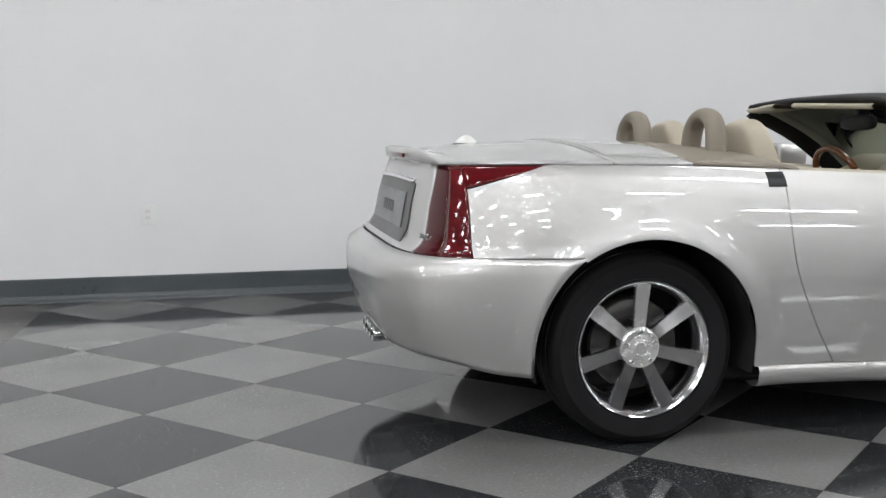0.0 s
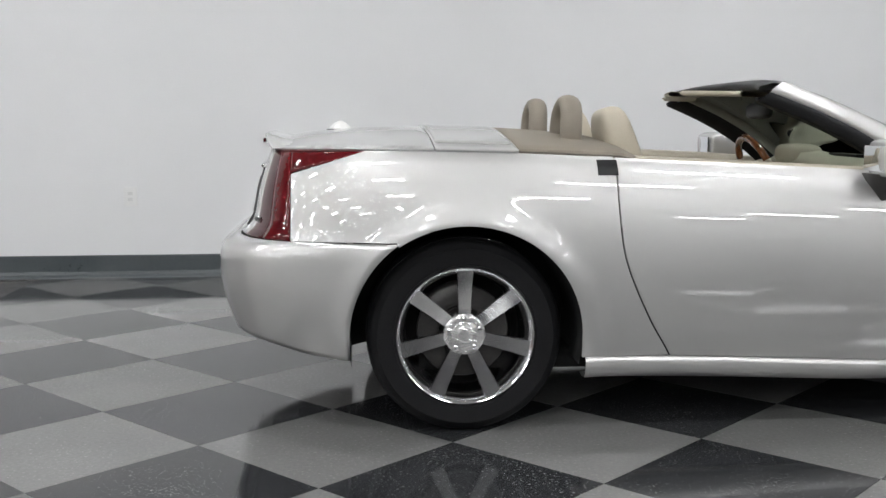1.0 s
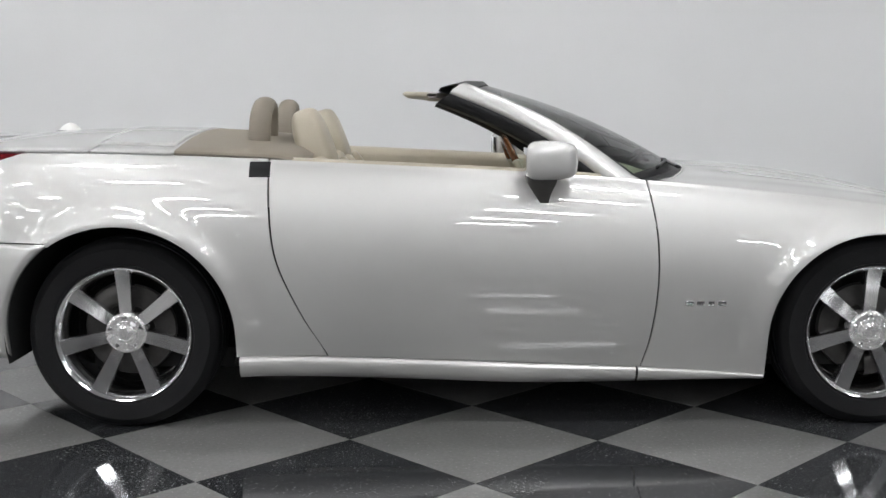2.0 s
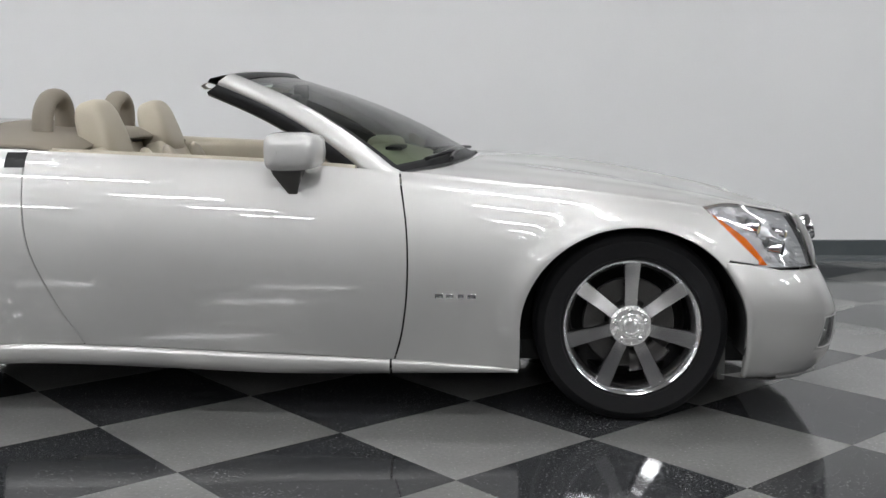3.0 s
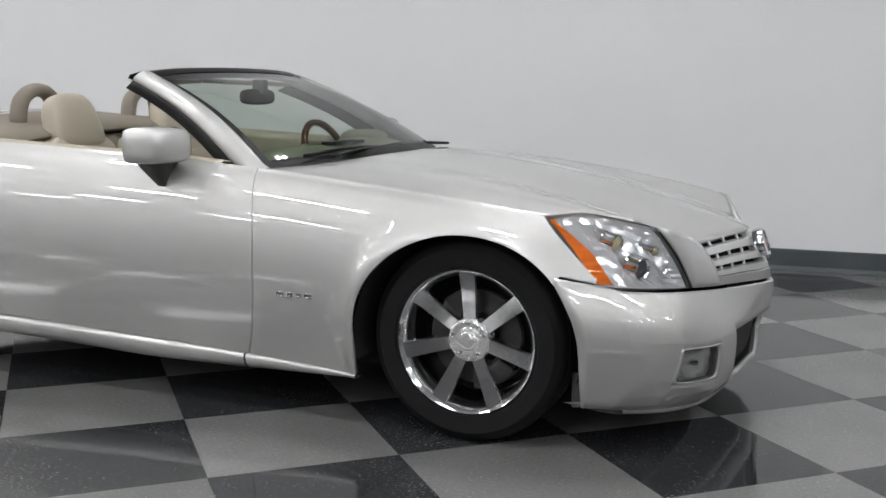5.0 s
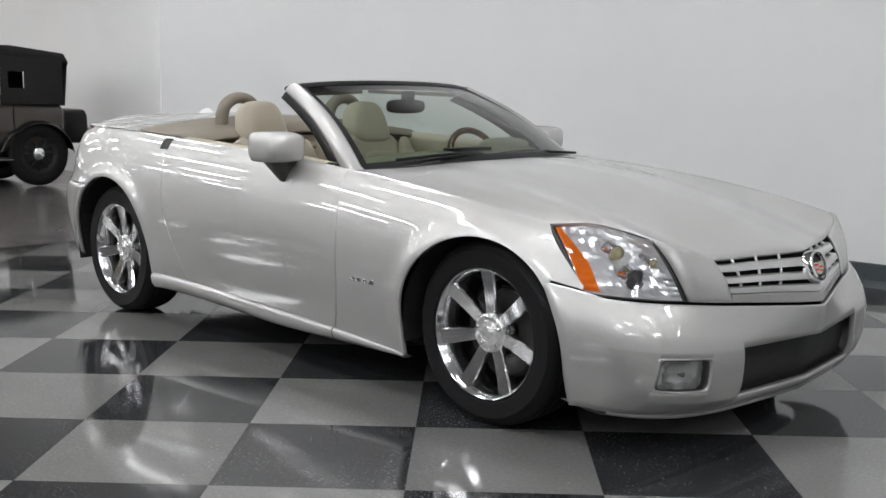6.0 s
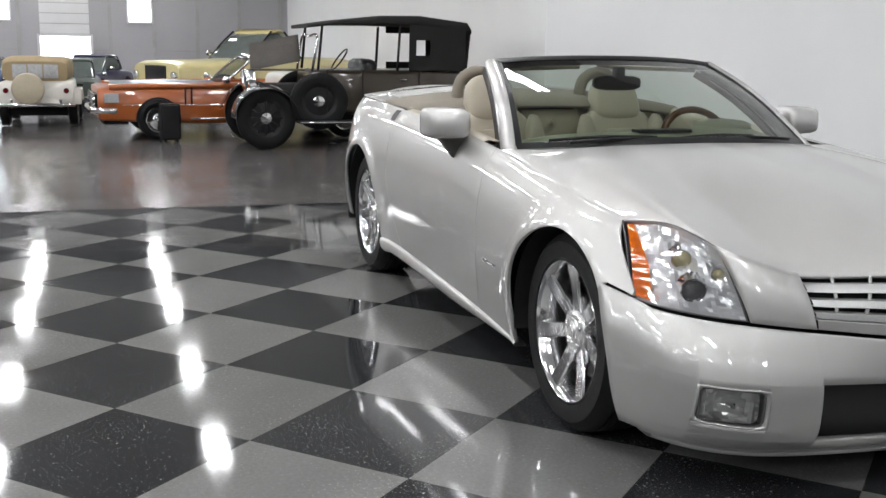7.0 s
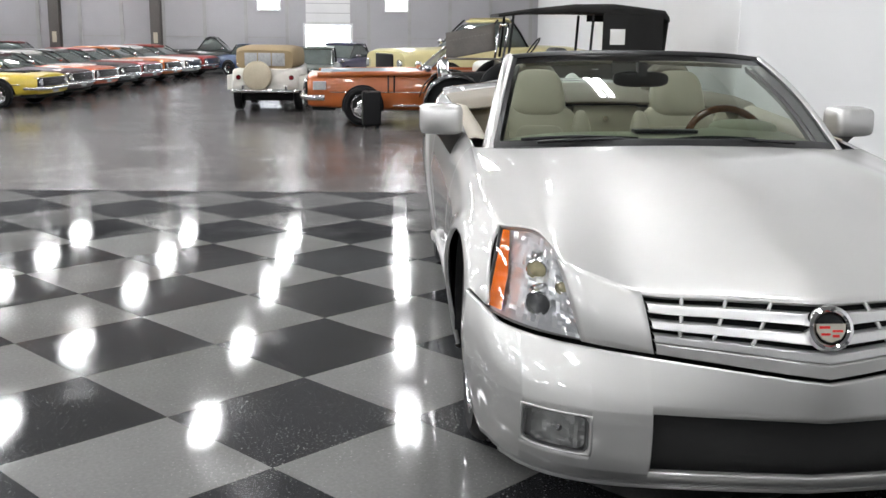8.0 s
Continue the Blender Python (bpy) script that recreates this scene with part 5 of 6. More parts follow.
def parked_car(label, rgb, at, heading, size=0.73, roof=None, stripe=None, kind="coupe", group="cars in the long row", L=4.8):
    """A 1960s to 1970s car of real proportions, nose along its own +x."""
    body_m = colour(label.split()[0] + "_" + kind, rgb)
    c = thing("parked_car", label, "car", group, at=at, turn=heading)
    c.scale = (size, size, size)
    h = L / 2
    tall = {"coupe": 0.0, "truck": 0.28, "classic": 0.2, "open": 0.0}[kind]
    belt = 0.86 + tall * 0.8
    if kind == "open":
        profile = [(-h + 0.02, 0.84, 0.34, belt - 0.04), (-h + 0.06, 0.90, 0.30, belt), (-h + 0.9, 0.95, 0.26, belt + 0.02), (0.0, 0.96, 0.24, belt + 0.02), (1.0, 0.96, 0.24, belt + 0.01), (h - 0.10, 0.93, 0.30, belt - 0.01), (h - 0.03, 0.90, 0.33, belt - 0.03)]
    else:
        profile = [(-h + 0.05, 0.74, 0.36, belt - 0.12), (-h + 0.12, 0.86, 0.3, belt - 0.05), (-h + 0.7, 0.92, 0.26, belt + 0.03), (-0.9, 0.94, 0.24, belt + 0.04), (0.2, 0.94, 0.24, belt + 0.02), (0.7, 0.93, 0.24, belt), (h - 0.7, 0.91, 0.26, belt - 0.02), (h - 0.14, 0.88, 0.3, belt - 0.04), (h - 0.02, 0.84, 0.34, belt - 0.08)]
    closed_loft("body", profile, body_m, c, e=0.2 if kind == "open" else 0.36)
    if kind != "open":
        x0, x1 = (-1.75, 0.75) if kind == "coupe" else (-0.7, 0.75) if kind == "truck" else (-1.5, 0.7)
        top = (1.25 if kind == "coupe" else 1.33) + tall * 1.3
        closed_loft("glasshouse", [(x0, 0.66, belt - 0.05, belt + 0.02), (x0 + 0.35, 0.70, belt - 0.05, top - 0.14), (x0 + 0.75, 0.70, belt - 0.05, top - 0.05), (x1 - 0.85, 0.70, belt - 0.05, top - 0.05), (x1 - 0.5, 0.70, belt - 0.05, top - 0.14), (x1, 0.72, belt - 0.05, belt + 0.02)], DGLASS, c, "dark window glass", e=0.3)
        closed_loft("roof", [(x0 + 0.42, 0.62, top - 0.12, top - 0.05), (x0 + 0.7, 0.68, top - 0.07, top), (x1 - 0.9, 0.68, top - 0.07, top), (x1 - 0.62, 0.62, top - 0.10, top - 0.05)], colour(roof[0], roof[1]) if roof else body_m, c, n=16)
        for s in (-1, 1):
            for xa, xb in ((x0 + 0.08, x0 + 0.5), (x1 - 0.04, x1 - 0.62)):
                tube("roof_pillar", [(xa, s * 0.70, belt), ((xa + xb) / 2, s * 0.695, (belt + top) / 2), (xb, s * 0.66, top - 0.05)], 0.022, colour(roof[0], roof[1]) if roof and kind != 'coupe' else BLACK, c, segs=6, n=6)
    else:
        blob("bench_seat", (-1.0, -0.62, 0.6), (-0.4, 0.62, 1.08), WHITEWALL, c, "pale bench seat", 4, 10)
        rows = [[Vector((0.55 - 0.5 * v, 0.72 * u * (1 - 0.08 * v), belt + 0.02 + 0.42 * v)) for u in steps(-1, 1, 8)] for v in steps(0, 1, 4)]
        sheet("windscreen", rows, GLASS, c, "raked windscreen")
        tube("screen_frame", [(0.55, -0.73, belt), (0.06, -0.68, belt + 0.42), (0.04, 0, belt + 0.45), (0.06, 0.68, belt + 0.42), (0.55, 0.73, belt)], 0.025, CHROME, c, segs=6, n=20)
    if stripe:
        for s in (-0.26, 0.26):
            box("stripe", (0.75, s - 0.13, belt - 0.03), (h - 0.5, s + 0.13, belt + 0.012), colour(*stripe), c)
    rw = 0.33 + tall * 0.15
    gap = 0.025 if kind == "open" else 0.06
    for x in (-h + 1.05, h - 0.95):
        for s in (-1, 1):
            rows = [[(x - (rw + gap) * math.cos(a), s * yy, rw + (rw + gap) * math.sin(a)) for a in steps(0, math.pi, 14)] for yy in (0.935, 0.955, 0.7)]
            sheet("wheel_arch", rows, MATTE, c)
            rows = [[(x - r * math.cos(a), s * 0.952, rw + r * math.sin(a)) for a in steps(-0.25, math.pi + 0.25, 14)] for r in (0.01, rw + gap)]
            sheet("arch_shadow", rows, MATTE, c)
            road_wheel(c, x, s * 0.9, rw, s)
    for s, nm in ((1, "front_bumper"), (-1, "rear_bumper")):
        tube(nm, [(s * (h - 0.32), -0.92, 0.47), (s * (h + 0.0), -0.82, 0.47), (s * (h + 0.05), 0, 0.46), (s * (h + 0.0), 0.82, 0.47), (s * (h - 0.32), 0.92, 0.47)], 0.06 if kind == "open" else 0.038, CHROME, c, segs=8, n=24)
    g0, g1 = 0.53, belt - 0.14
    gw = 0.36 if kind in ("truck", "classic") else 0.80
    box("grille", (h - 0.10, -gw, g0), (h + 0.012, gw, g1), BLACK, c, "dark front grille", bevel=0.01)
    for z0, z1 in ((g0 - 0.018, g0), (g1, g1 + 0.018)):
        box("grille_surround", (h - 0.08, -gw - 0.02, z0), (h + 0.022, gw + 0.02, z1), CHROME, c, bevel=0.006)
    for k in range(3):
        box("grille_bar", (h + 0.012, -gw * 0.68, 0.55 + k * 0.05), (h + 0.02, gw * 0.68, 0.562 + k * 0.05), CHROME, c)
    # matt black block standing in for the shade below the bumper
    box("underside_shade", (h - 0.5, -0.78, 0.24), (h - 0.10, 0.78, 0.38), MATTE, c, "black block for the shade under the nose", bevel=0.03)
    box("number_plate", (h + 0.055, -0.15, 0.36), (h + 0.062, 0.15, 0.44), LAMPW, c, bevel=0.003)
    if kind == "open":
        for s in (-1, 1):
            box("corner_lamp", (h - 0.34, min(s * 0.90, s * 0.965), 0.60), (h - 0.12, max(s * 0.90, s * 0.965), 0.74), LAMPW, c, "pale corner lamp", bevel=0.01)
            for x in (1.06, 1.16):
                box("fender_slot", (x, min(s * 0.94, s * 0.966), 0.56), (x + 0.025, max(s * 0.94, s * 0.966), 0.84), MATTE, c, "dark vertical side vent", bevel=0.004)
            tube("lower_trim", [(-h + 0.3, s * 0.955, 0.34), (-0.4, s * 0.972, 0.34), (h - 1.45, s * 0.96, 0.34)], 0.018, CHROME, c, segs=6, n=8)
            tube("fender_crown", [(-h + 0.5, s * 0.90, belt + 0.0), (0.6, s * 0.915, belt + 0.012), (h - 0.2, s * 0.88, belt - 0.02)], 0.05, body_m, c, segs=8, n=12)
    for s in (-1, 1):
        put("headlamp", lathe_mesh("headlamp", [(0.001, -0.05), (0.055, -0.045), (0.068, -0.03)], LAMPW, 20), c, m=pose(h + 0.0, s * 0.68, 0.62 + tall * 0.5, 0, 0, 90))
        put("headlamp_ring", lathe_mesh("headlamp_ring", [(0.066, -0.028), (0.074, -0.042), (0.088, -0.036), (0.092, 0.0)], CHROME, 20), c, m=pose(h + 0.0, s * 0.68, 0.62 + tall * 0.5, 0, 0, 90))
        box("tail_lamp", (-h - 0.0, s * 0.62 - 0.14, 0.6), (-h + 0.1, s * 0.62 + 0.14, 0.7), LENS_RED, c, bevel=0.01)
        tube("side_trim", [(-h + 0.3, s * 0.945, 0.56), (0, s * 0.962, 0.56), (h - 0.4, s * 0.93, 0.56)], 0.012, CHROME, c, segs=6, n=8)
        blob("door_mirror", (0.45, s * 1.0 - 0.07, belt + 0.04), (0.58, s * 1.0 + 0.07, belt + 0.16), CHROME, c, "", 3, 6)
    return c


# row with noses towards the aisle
ROW = [("yellow coupe with black hood stripes in the row", (0.95, 0.72, 0.05), None, ("stripe_black", (0.012, 0.012, 0.012))),
       ("maroon coupe with dark glass in the row", (0.07, 0.012, 0.016), None, None),
       ("orange coupe with a white vinyl roof", (1.0, 0.16, 0.02), ("vinyl_white", (1.2, 1.2, 1.15)), ("stripe_white", (1.2, 1.2, 1.15))),
       ("black coupe with a chrome front", (0.012, 0.012, 0.013), None, None),
       ("red coupe with white stripes", (0.45, 0.02, 0.02), None, ("stripe_white", (1.2, 1.2, 1.15))),
       ("amber coupe with a black grille", (1.0, 0.25, 0.02), None, None),
       ("white coupe with a low nose", (1.3, 1.3, 1.3), None, None),
       ("scarlet coupe near the row's end", (0.5, 0.035, 0.02), None, None)]
for k, (label, rgb, roof, stripe) in enumerate(ROW):
    nx, ny = -13.34 - 1.58 * k, -6.77 + 0.0165 * k * k
    a = 82 - 0.5 * k
    hl = 4.8 * 0.67 / 2
    parked_car(label, rgb, (nx - hl * math.cos(radians(a)), ny - hl * math.sin(radians(a)), 0), a, 0.67, roof, stripe)
for k, (label, rgb, kd) in enumerate((("green classic sedan behind the row", (0.05, 0.09, 0.04), "classic"), ("black pickup truck behind the row", (0.012, 0.012, 0.014), "truck"), ("crimson sedan behind the row", (0.3, 0.02, 0.03), "classic"), ("navy sedan behind the row", (0.02, 0.03, 0.1), "classic"), ("charcoal truck behind the row", (0.02, 0.02, 0.022), "truck"), ("pale grey sedan behind the row", (0.4, 0.4, 0.4), "classic"))):
    parked_car(label, rgb, (-14.5 - 2.0 * k, -14.0 + 0.35 * k, 0), 84, 0.60, kind=kd, group="cars in the second row")
parked_car("ebony panel truck at the row's far end", (0.012, 0.013, 0.014), (-26.15, -6.2, 0), 92, 0.62, kind="truck", group="cars at the far wall")
parked_car("steel-blue sedan at the far wall", (0.08, 0.14, 0.3), (-25.3, -4.75, 0), 60, 0.55, kind="classic", group="cars at the far wall")
parked_car("ruby sedan at the far wall", (0.3, 0.02, 0.02), (-26.0, -11.6, 0), 90, 0.55, kind="classic", group="cars at the far wall")

# cars with their tails to the wall
parked_car("copper-orange open convertible with a pale blue hood", (0.68, 0.17, 0.03), (-10.9, -0.22, 0), -87, 0.83, kind="open", group="cars along the wall", stripe=None, L=5.1)
parked_car("lemon pickup truck with rounded cab", (1.35, 1.2, 0.62), (-16.3, 0.75, 0), -62, 0.92, kind="truck", group="cars along the wall", L=4.9)
parked_car("wine-red pickup farther along the wall", (0.16, 0.02, 0.02), (-20.0, 0.7, 0), -90, 0.74, kind="truck", group="cars along the wall")
parked_car("sage-green sedan beside the jeep", (0.10, 0.13, 0.11), (-17.2, -2.7, 0), 0, 0.60, kind="classic", group="cars along the wall")
parked_car("indigo hot rod with a chrome front", (0.04, 0.03, 0.12), (-21.0, -2.35, 0), -20, 0.62, kind="classic", group="cars along the wall")

# pale blue lid lying over the orange car's hood
lid = thing("hood_cover", "pale blue reflective cover over the orange hood", "cover", at=(-10.9, -0.22, 0), turn=-87)
lid.scale = (0.83, 0.83, 0.83)
rows = [[(x, 0.80 * u, 0.884 + 0.03 * (1 - u * u) - 0.012 * max(x - 1.2, 0)) for u in steps(-1, 1, 10)] for x in steps(0.62, 2.3, 10)]
sheet("panel", rows, colour("ice_blue", (0.32, 0.45, 0.55)), lid, solid=0.01)

# black case standing by the orange car
case = thing("equipment_case", "black upright case standing on the floor", "case", at=(-9.78, -1.38, 0), turn=8)
box("shell", (-0.1, -0.125, 0.03), (0.1, 0.125, 0.50), BLACK, case, bevel=0.03, segs=3)
for s in (-1, 1):
    box("foot", (-0.06, s * 0.08 - 0.02, 0.0), (0.06, s * 0.08 + 0.02, 0.035), RUBBER, case)
tube("grip", [(0, -0.05, 0.495), (0, 0, 0.53), (0, 0.05, 0.495)], 0.008, BLACK, case, segs=6, n=8)

# ---- off-roader seen from behind ----
CREAM = colour("cream_body", (1.35, 1.31, 1.2))
CANVAS = mottled(mat("tan_canvas", 0.85), (0.26, 0.195, 0.11), (0.33, 0.25, 0.145), 3, 120, 0.5, (0.75, 0.95), 0.4)
PALE_PANE = mottled(mat("pale_mottled_pane", 0.12), (0.30, 0.31, 0.32), (0.5, 0.51, 0.52), 6, 30, 0.5, (0.08, 0.2))
jeep = thing("offroad_car", "cream open-sided off-roader with tan canvas top and covered spare", "car", at=(-13.5, -3.08, 0), turn=178)
jeep.scale = (0.68, 0.68, 0.69)
closed_loft("body", [(-1.75, 0.74, 0.52, 0.98), (-1.70, 0.78, 0.48, 1.02), (-0.2, 0.78, 0.46, 1.02), (0.5, 0.74, 0.48, 1.04), (1.6, 0.62, 0.5, 1.06), (1.72, 0.58, 0.55, 1.02)], CREAM, jeep, e=0.25)
for s in (-1, 1):
    rows = [[(-1.05 - 0.45 * math.cos(a), s * yy, 0.42 + 0.42 * math.sin(a) ** 0.6) for a in steps(0.15, math.pi - 0.15, 12)] for yy in (0.70, 0.92, 0.93)]
    sheet("rear_fender", rows, CREAM, jeep, solid=0.02)
    box("fender_face", (-1.6, min(s * 0.74, s * 0.92), 0.5), (-1.45, max(s * 0.74, s * 0.92), 0.85), CREAM, jeep, bevel=0.03)
    for x in (-1.05, 1.15):
        road_wheel(jeep, x, s * 0.72, 0.37, s, 0.2)
    put("tail_lamp", lathe_mesh("tail_lamp", [(0.001, -0.03), (0.05, -0.025), (0.06, 0.0)], LENS_RED, 16), jeep, m=pose(-1.76, s * 0.62, 0.80, 0, 0, -90))
    box("bumper_guard", (-1.86, s * 0.5 - 0.03, 0.44), (-1.80, s * 0.5 + 0.03, 0.62), CHROME, jeep, bevel=0.012)
tube("rear_bumper", [(-1.84, -0.8, 0.5), (-1.85, 0, 0.5), (-1.84, 0.8, 0.5)], 0.045, CHROME, jeep, segs=8, n=10)
closed_loft("canvas_top", [(-1.72, 0.66, 1.0, 1.42), (-1.55, 0.70, 1.0, 1.50), (-0.6, 0.72, 1.0, 1.53), (0.3, 0.70, 1.0, 1.49), (0.5, 0.66, 1.0, 1.36)], CANVAS, jeep, "tan canvas soft top", e=0.3)
box("rear_window", (-1.745, -0.47, 1.06), (-1.70, 0.47, 1.36), PALE_PANE, jeep, "wide pale mottled rear window", bevel=0.02)
for s in (-1, 1):
    box("window_stitch", (-1.752, s * 0.16 - 0.012, 1.06), (-1.74, s * 0.16 + 0.012, 1.36), CANVAS, jeep)
put("spare_cover", lathe_mesh("spare_cover", [(0.001, -0.11), (0.27, -0.105), (0.32, -0.08), (0.34, -0.03), (0.34, 0.06), (0.27, 0.08)], mottled(mat("khaki_vinyl", 0.5), (0.42, 0.37, 0.27), (0.5, 0.44, 0.33), 4, 60, 0.3), 36), jeep, "khaki vinyl spare wheel cover", m=pose(-1.85, 0.16, 0.84, 0, 0, -90))
# black block for axle and underside, enlarged to block daylight mirrored in the floor
box("underside_block", (-1.3, -0.6, 0.24), (1.3, 0.6, 0.48), MATTE, jeep)

# ---- touring car with its bonnet raised ----
BRONZE = paint("bronze_paint", (0.032, 0.025, 0.018), (0.045, 0.036, 0.026), 0.3, 0.2, 0.5)
JAPAN = paint("gloss_black_enamel", (0.003, 0.003, 0.003), (0.006, 0.006, 0.006), 0.25, 0.0, 0.6)
TOPCLOTH = mottled(mat("black_top_cloth", 0.85), (0.006, 0.006, 0.0055), (0.011, 0.0105, 0.0095), 3, 120, 0.5, (0.75, 0.95), 0.4)
LOUVRE = mottled(mat("worn_bonnet_panel", 0.5), (0.05, 0.042, 0.036), (0.09, 0.078, 0.066), 5, 60, 0.5)
tour = thing("touring_car", "dark bronze vintage touring car with black top and raised bonnet", "car", at=(-9.14, 0.87, 0), turn=-90)
tour.scale = (0.83, 0.82, 0.80)
closed_loft("body", [(-1.75, 0.66, 0.62, 1.18), (-1.68, 0.72, 0.55, 1.24), (-0.9, 0.76, 0.52, 1.24), (0.1, 0.74, 0.52, 1.23), (0.62, 0.62, 0.54, 1.22), (0.72, 0.55, 0.56, 1.18)], BRONZE, tour, e=0.25)
closed_loft("engine_bay", [(0.7, 0.40, 0.6, 1.0), (1.5, 0.32, 0.6, 0.98), (1.55, 0.3, 0.62, 0.96)], MATTE, tour, e=0.3)
box("chassis", (-1.9, -0.42, 0.42), (1.8, 0.42, 0.56), MATTE, tour, bevel=0.02)
closed_loft("radiator", [(1.5, 0.30, 0.55, 1.2), (1.62, 0.30, 0.55, 1.22), (1.66, 0.27, 0.58, 1.18)], CHROME, tour, "plated radiator shell", e=0.35)
rows = [[(x, -0.12 - 0.3 * v * 0.6, 1.19 + 0.42 * v + 0.02 * math.sin(3 * v) + 0.2 * (1.52 - x)) for v in steps(0, 1, 6)] for x in steps(0.74, 1.52, 8)]
bonnet = sheet("bonnet_panel", rows, LOUVRE, tour, "raised louvred bonnet side", solid=0.015)
rows = [[(x, 0.12 - 0.24 * v, 1.2 + 0.02 * math.sin(3 * v)) for v in steps(0, 1, 4)] for x in steps(0.72, 1.52, 4)]
sheet("bonnet_top", rows, LOUVRE, tour, solid=0.012)
for k in range(14):
    x = 0.80 + 0.05 * k
    tube("louvre", [(x, -0.185, 1.30 + 0.2 * (1.52 - x)), (x, -0.215, 1.39 + 0.2 * (1.52 - x)), (x, -0.245, 1.48 + 0.2 * (1.52 - x))], 0.012, LOUVRE, bonnet, segs=6, n=4)
for s in (-1, 1):
    for x in (-1.3, 1.42):
        rows = [[(x - (0.5 + (0.1 if a > 2.4 and x < 0 else 0)) * math.cos(a), s * yy, 0.46 + 0.53 * math.sin(a) - dz) for a in steps(0.15, math.pi - 0.2, 16)] for yy, dz in ((0.50, 0.0), (0.68, -0.01), (0.84, 0.02), (0.86, 0.05))]
        sheet("wing", rows, JAPAN, tour, "glossy black wing", solid=0.012)
        w = road_wheel(tour, x, s * 0.70, 0.44, s, 0.13, "black")
        w.scale = (1.0, 1.0, 1.1)
        w.location.z = 0.44 * 1.1
        for k in range(12):
            a = 2 * math.pi * k / 12
            put("wheel_spoke", tube_mesh("wheel_spoke", curve3([(0.06 * math.cos(a), -0.035, 0.06 * math.sin(a)), (0.15 * math.cos(a), -0.032, 0.15 * math.sin(a)), (0.25 * math.cos(a), -0.03, 0.25 * math.sin(a))]), 0.012, BLACK, 5, 2), w)
    box("running_board", (-0.85, s * 0.76 - 0.14, 0.40), (0.95, s * 0.76 + 0.14, 0.44), BLACK, tour, bevel=0.01)
    tube("board_trim", [(-0.85, s * 0.905, 0.42), (0, s * 0.905, 0.42), (0.95, s * 0.905, 0.42)], 0.014, CHROME, tour, segs=6, n=4)
    put("spare_wheel", small_wheels[(0.44, "black")][0], tour, "black spare wheel in the wing", m=pose(0.62, s * 0.72, 0.74, 0, 0, 0 if s < 0 else 180))
    put("spare_rim", small_wheels[(0.44, "black")][1], tour, m=pose(0.62, s * 0.72, 0.74, 0, 0, 0 if s < 0 else 180))
    put("spare_cap", small_wheels[(0.44, "black")][2], tour, m=pose(0.62, s * 0.72, 0.74, 0, 0, 0 if s < 0 else 180))
    put("headlamp", lathe_mesh("headlamp", [(0.001, -0.02), (0.11, -0.015), (0.125, 0.0), (0.11, 0.08), (0.05, 0.16), (0.001, 0.18)], CHROME, 20), tour, "plated drum headlamp", m=pose(1.62, s * 0.42, 0.95, 0, 0, 90))
    for x in (-0.75, 0.1):
        tube("door_handle", [(x, s * 0.765, 1.08), (x + 0.05, s * 0.80, 1.08), (x + 0.12, s * 0.79, 1.08)], 0.014, CHROME, tour, segs=6, n=6)
    for x in (-0.95, -0.05, 0.5):
        box("door_line", (x - 0.006, min(s * 0.752, s * 0.768), 0.56), (x + 0.006, max(s * 0.752, s * 0.768), 1.22), MATTE, tour)
    for xa, xb in ((0.62, 0.55), (-0.62, -0.66)):
        tube("top_bow", [(xa, s * 0.66, 1.22), ((xa + xb) / 2, s * 0.665, 1.55), (xb, s * 0.67, 1.92)], 0.022, BLACK, tour, segs=6, n=6)
    rows = [[(-1.72 + 0.92 * u, s * (0.68 + 0.02 * v), 1.22 + 0.72 * v) for u in steps(0, 1, 8)] for v in steps(0, 1, 6)]
    sheet("side_curtain", rows, TOPCLOTH, tour, "black side curtain", solid=0.01, skip=(lambda i, j: 2 <= i < 4 and 5 <= j < 7) if s > 0 else (lambda i, j: 1 <= i < 5 and 2 <= j < 8))
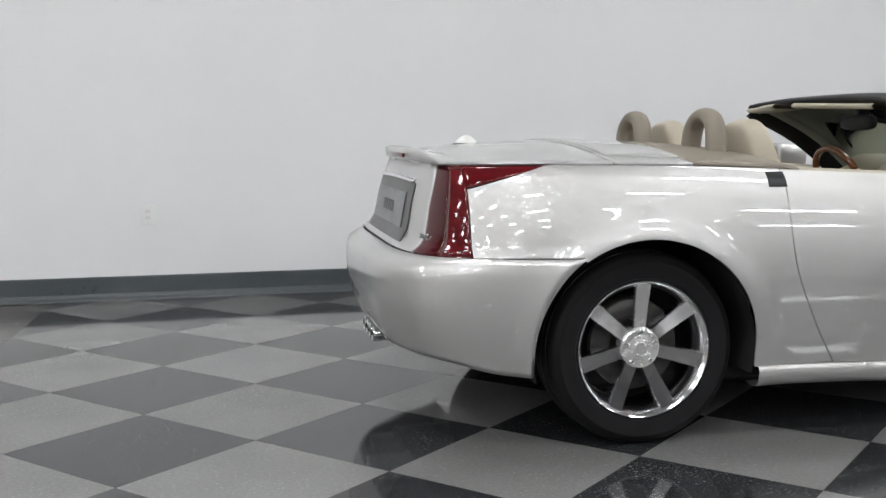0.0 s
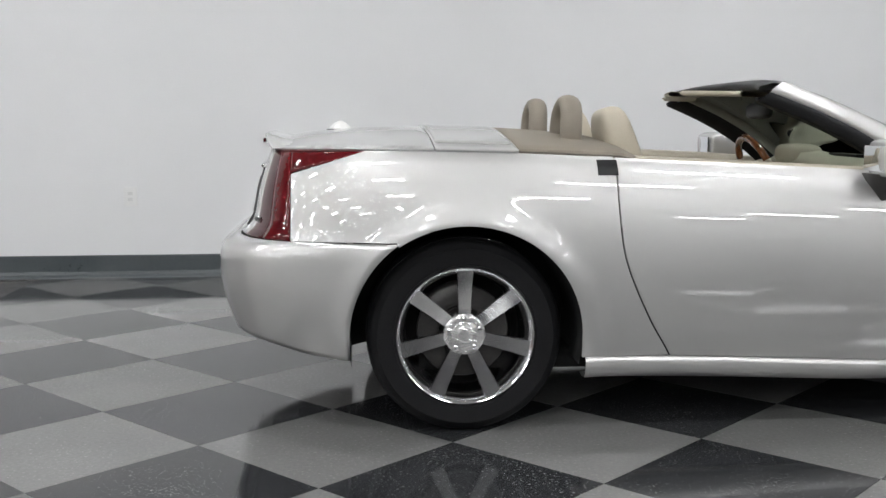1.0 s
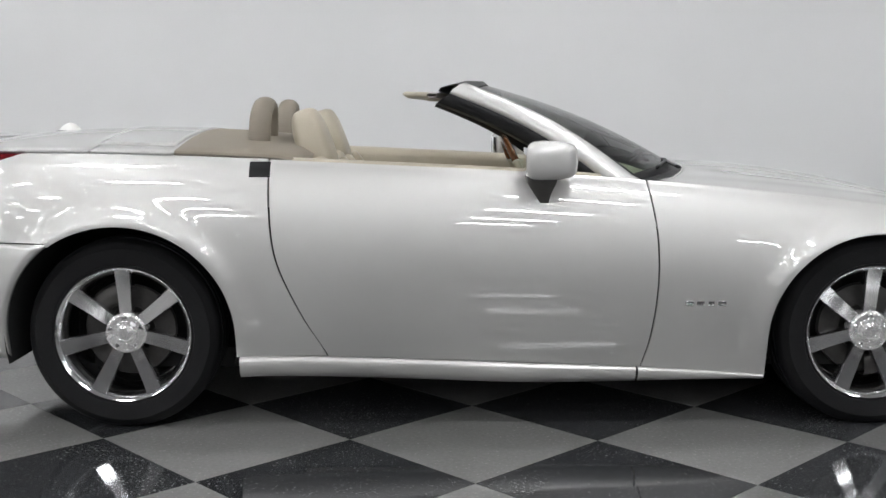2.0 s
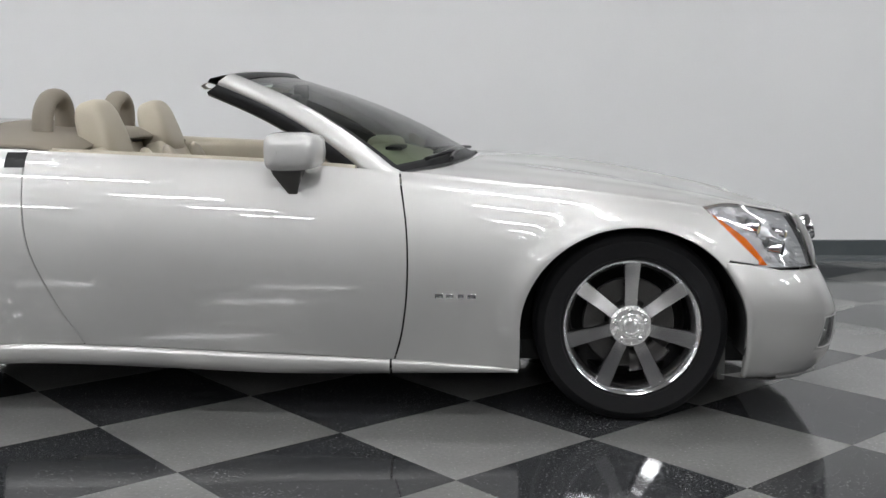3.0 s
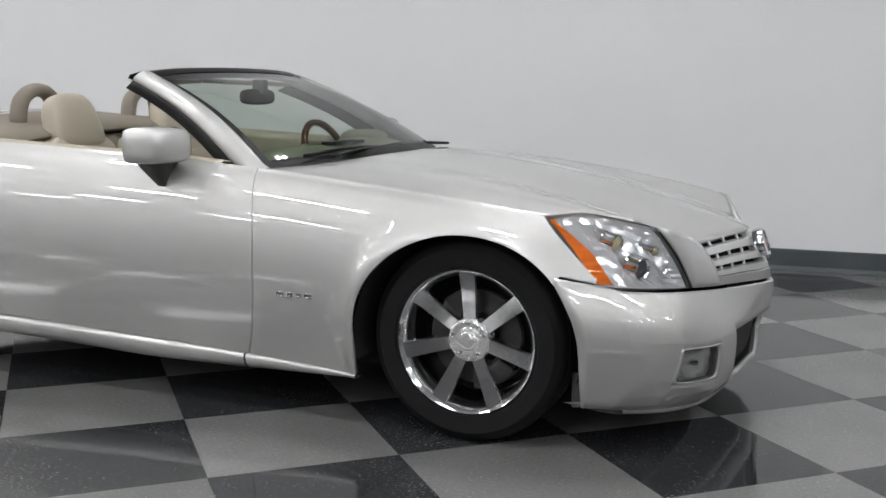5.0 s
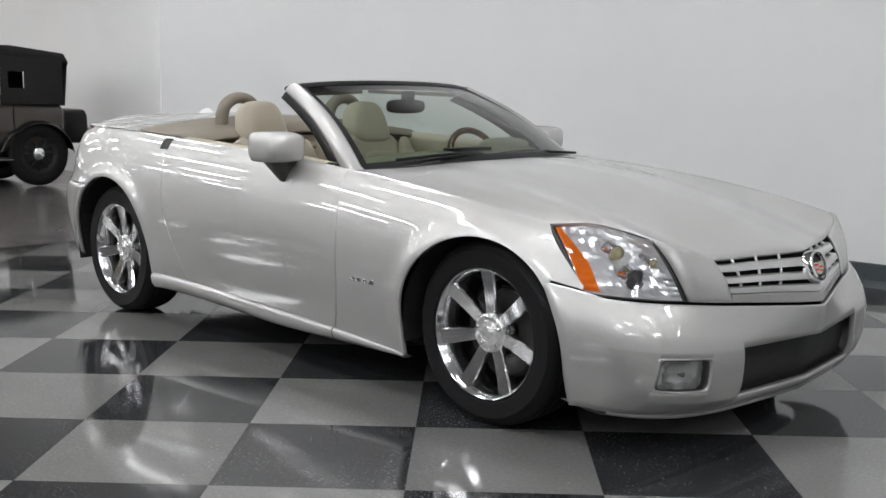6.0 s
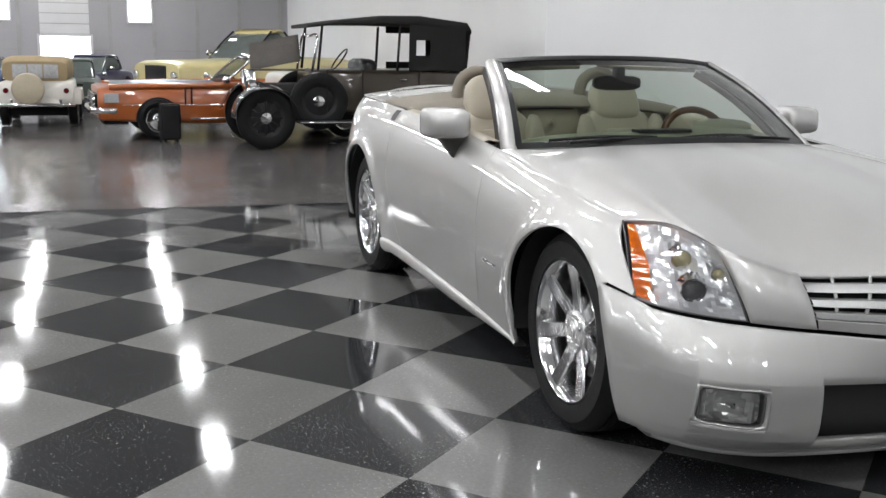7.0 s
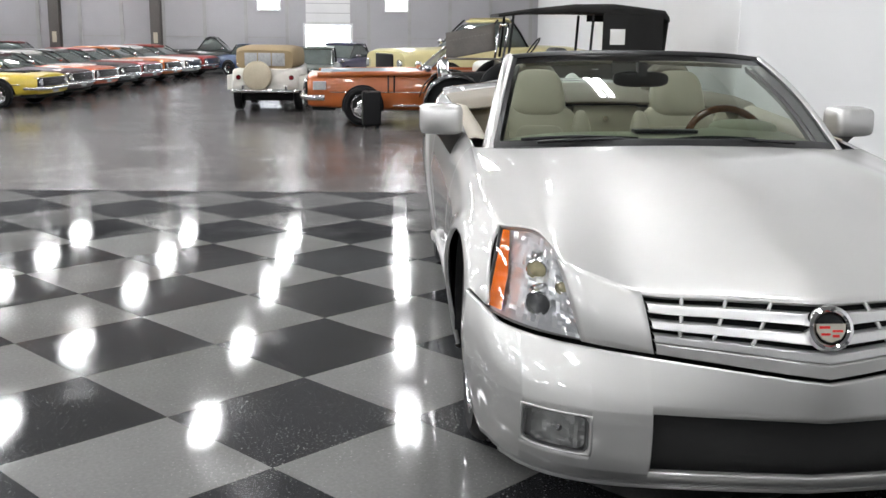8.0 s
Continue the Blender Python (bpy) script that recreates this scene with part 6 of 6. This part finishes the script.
closed_loft("folding_top", [(-1.82, 0.68, 1.80, 1.90), (-1.75, 0.71, 1.84, 2.0), (-1.0, 0.73, 1.92, 2.09), (-0.4, 0.73, 1.93, 2.08), (0.3, 0.72, 1.92, 2.0), (0.78, 0.70, 1.86, 1.92)], TOPCLOTH, tour, "black cloth folding top", e=0.3)
rows = [[(-1.80 + 0.06 * (1 - v), 0.68 * u, 1.2 + 0.68 * v) for u in steps(-1, 1, 8)] for v in steps(0, 1, 6)]
sheet("rear_curtain", rows, TOPCLOTH, tour, solid=0.01, skip=lambda i, j: i == 3 and 3 <= j < 5)
tube("screen_frame", [(0.70, -0.62, 1.2), (0.62, -0.62, 1.72), (0.62, 0, 1.74), (0.62, 0.62, 1.72), (0.70, 0.62, 1.2)], 0.02, CHROME, tour, segs=6, n=20)
for x in (-0.2, -1.35):
    blob("bench_seat", (x - 0.16, -0.6, 0.9), (x + 0.12, 0.6, 1.40), BLACK, tour, "dark leather bench", 4, 8)
put("steering_wheel", lathe_mesh("steering_wheel", [(0.20, -0.012), (0.215, 0.0), (0.20, 0.012), (0.185, 0.0), (0.20, -0.012)], BLACK, 28), tour, m=pose(0.22, 0.34, 1.38, 0, 0, -90) @ pose(0, 0, 0, 35, 0, 0))
closed_loft("rear_trunk", [(-2.22, 0.42, 0.62, 1.1), (-2.18, 0.46, 0.6, 1.14), (-1.82, 0.46, 0.6, 1.14), (-1.8, 0.44, 0.62, 1.1)], BLACK, tour, "black luggage trunk", e=0.25)

# ---- checkered tiles ----
# vinyl squares of 2 ft laid corner-wise, with a straight cut edge against the bare concrete
D = 0.8621 / 2
checker = thing("tile_floor", "checkered dark and light grey vinyl tiles laid diagonally", "tiled floor", kind="structure", at=(1.19, -1.035, 0), turn=-1.8)
gap = 0.0012
full = [(0, -D + gap), (D - gap, 0), (0, D - gap), (-D + gap, 0)]
half = [(0, -D + gap), (D - gap, 0), (0, D - gap)]
tile_meshes = {(s, k): prism_mesh("tile", full if s else half, -0.004, 0.0, DARKT if k else LIGHTT) for s in (True, False) for k in (0, 1)}
for i in range(-12, 17):
    for j in range(-12, 11):
        if (i + j) % 2 == 0:
            continue
        whole = i > -12
        if i > 9 and j < -8:
            continue
        put("tile", tile_meshes[(whole, j % 2)], checker, m=pose(i * D, j * D, 0))
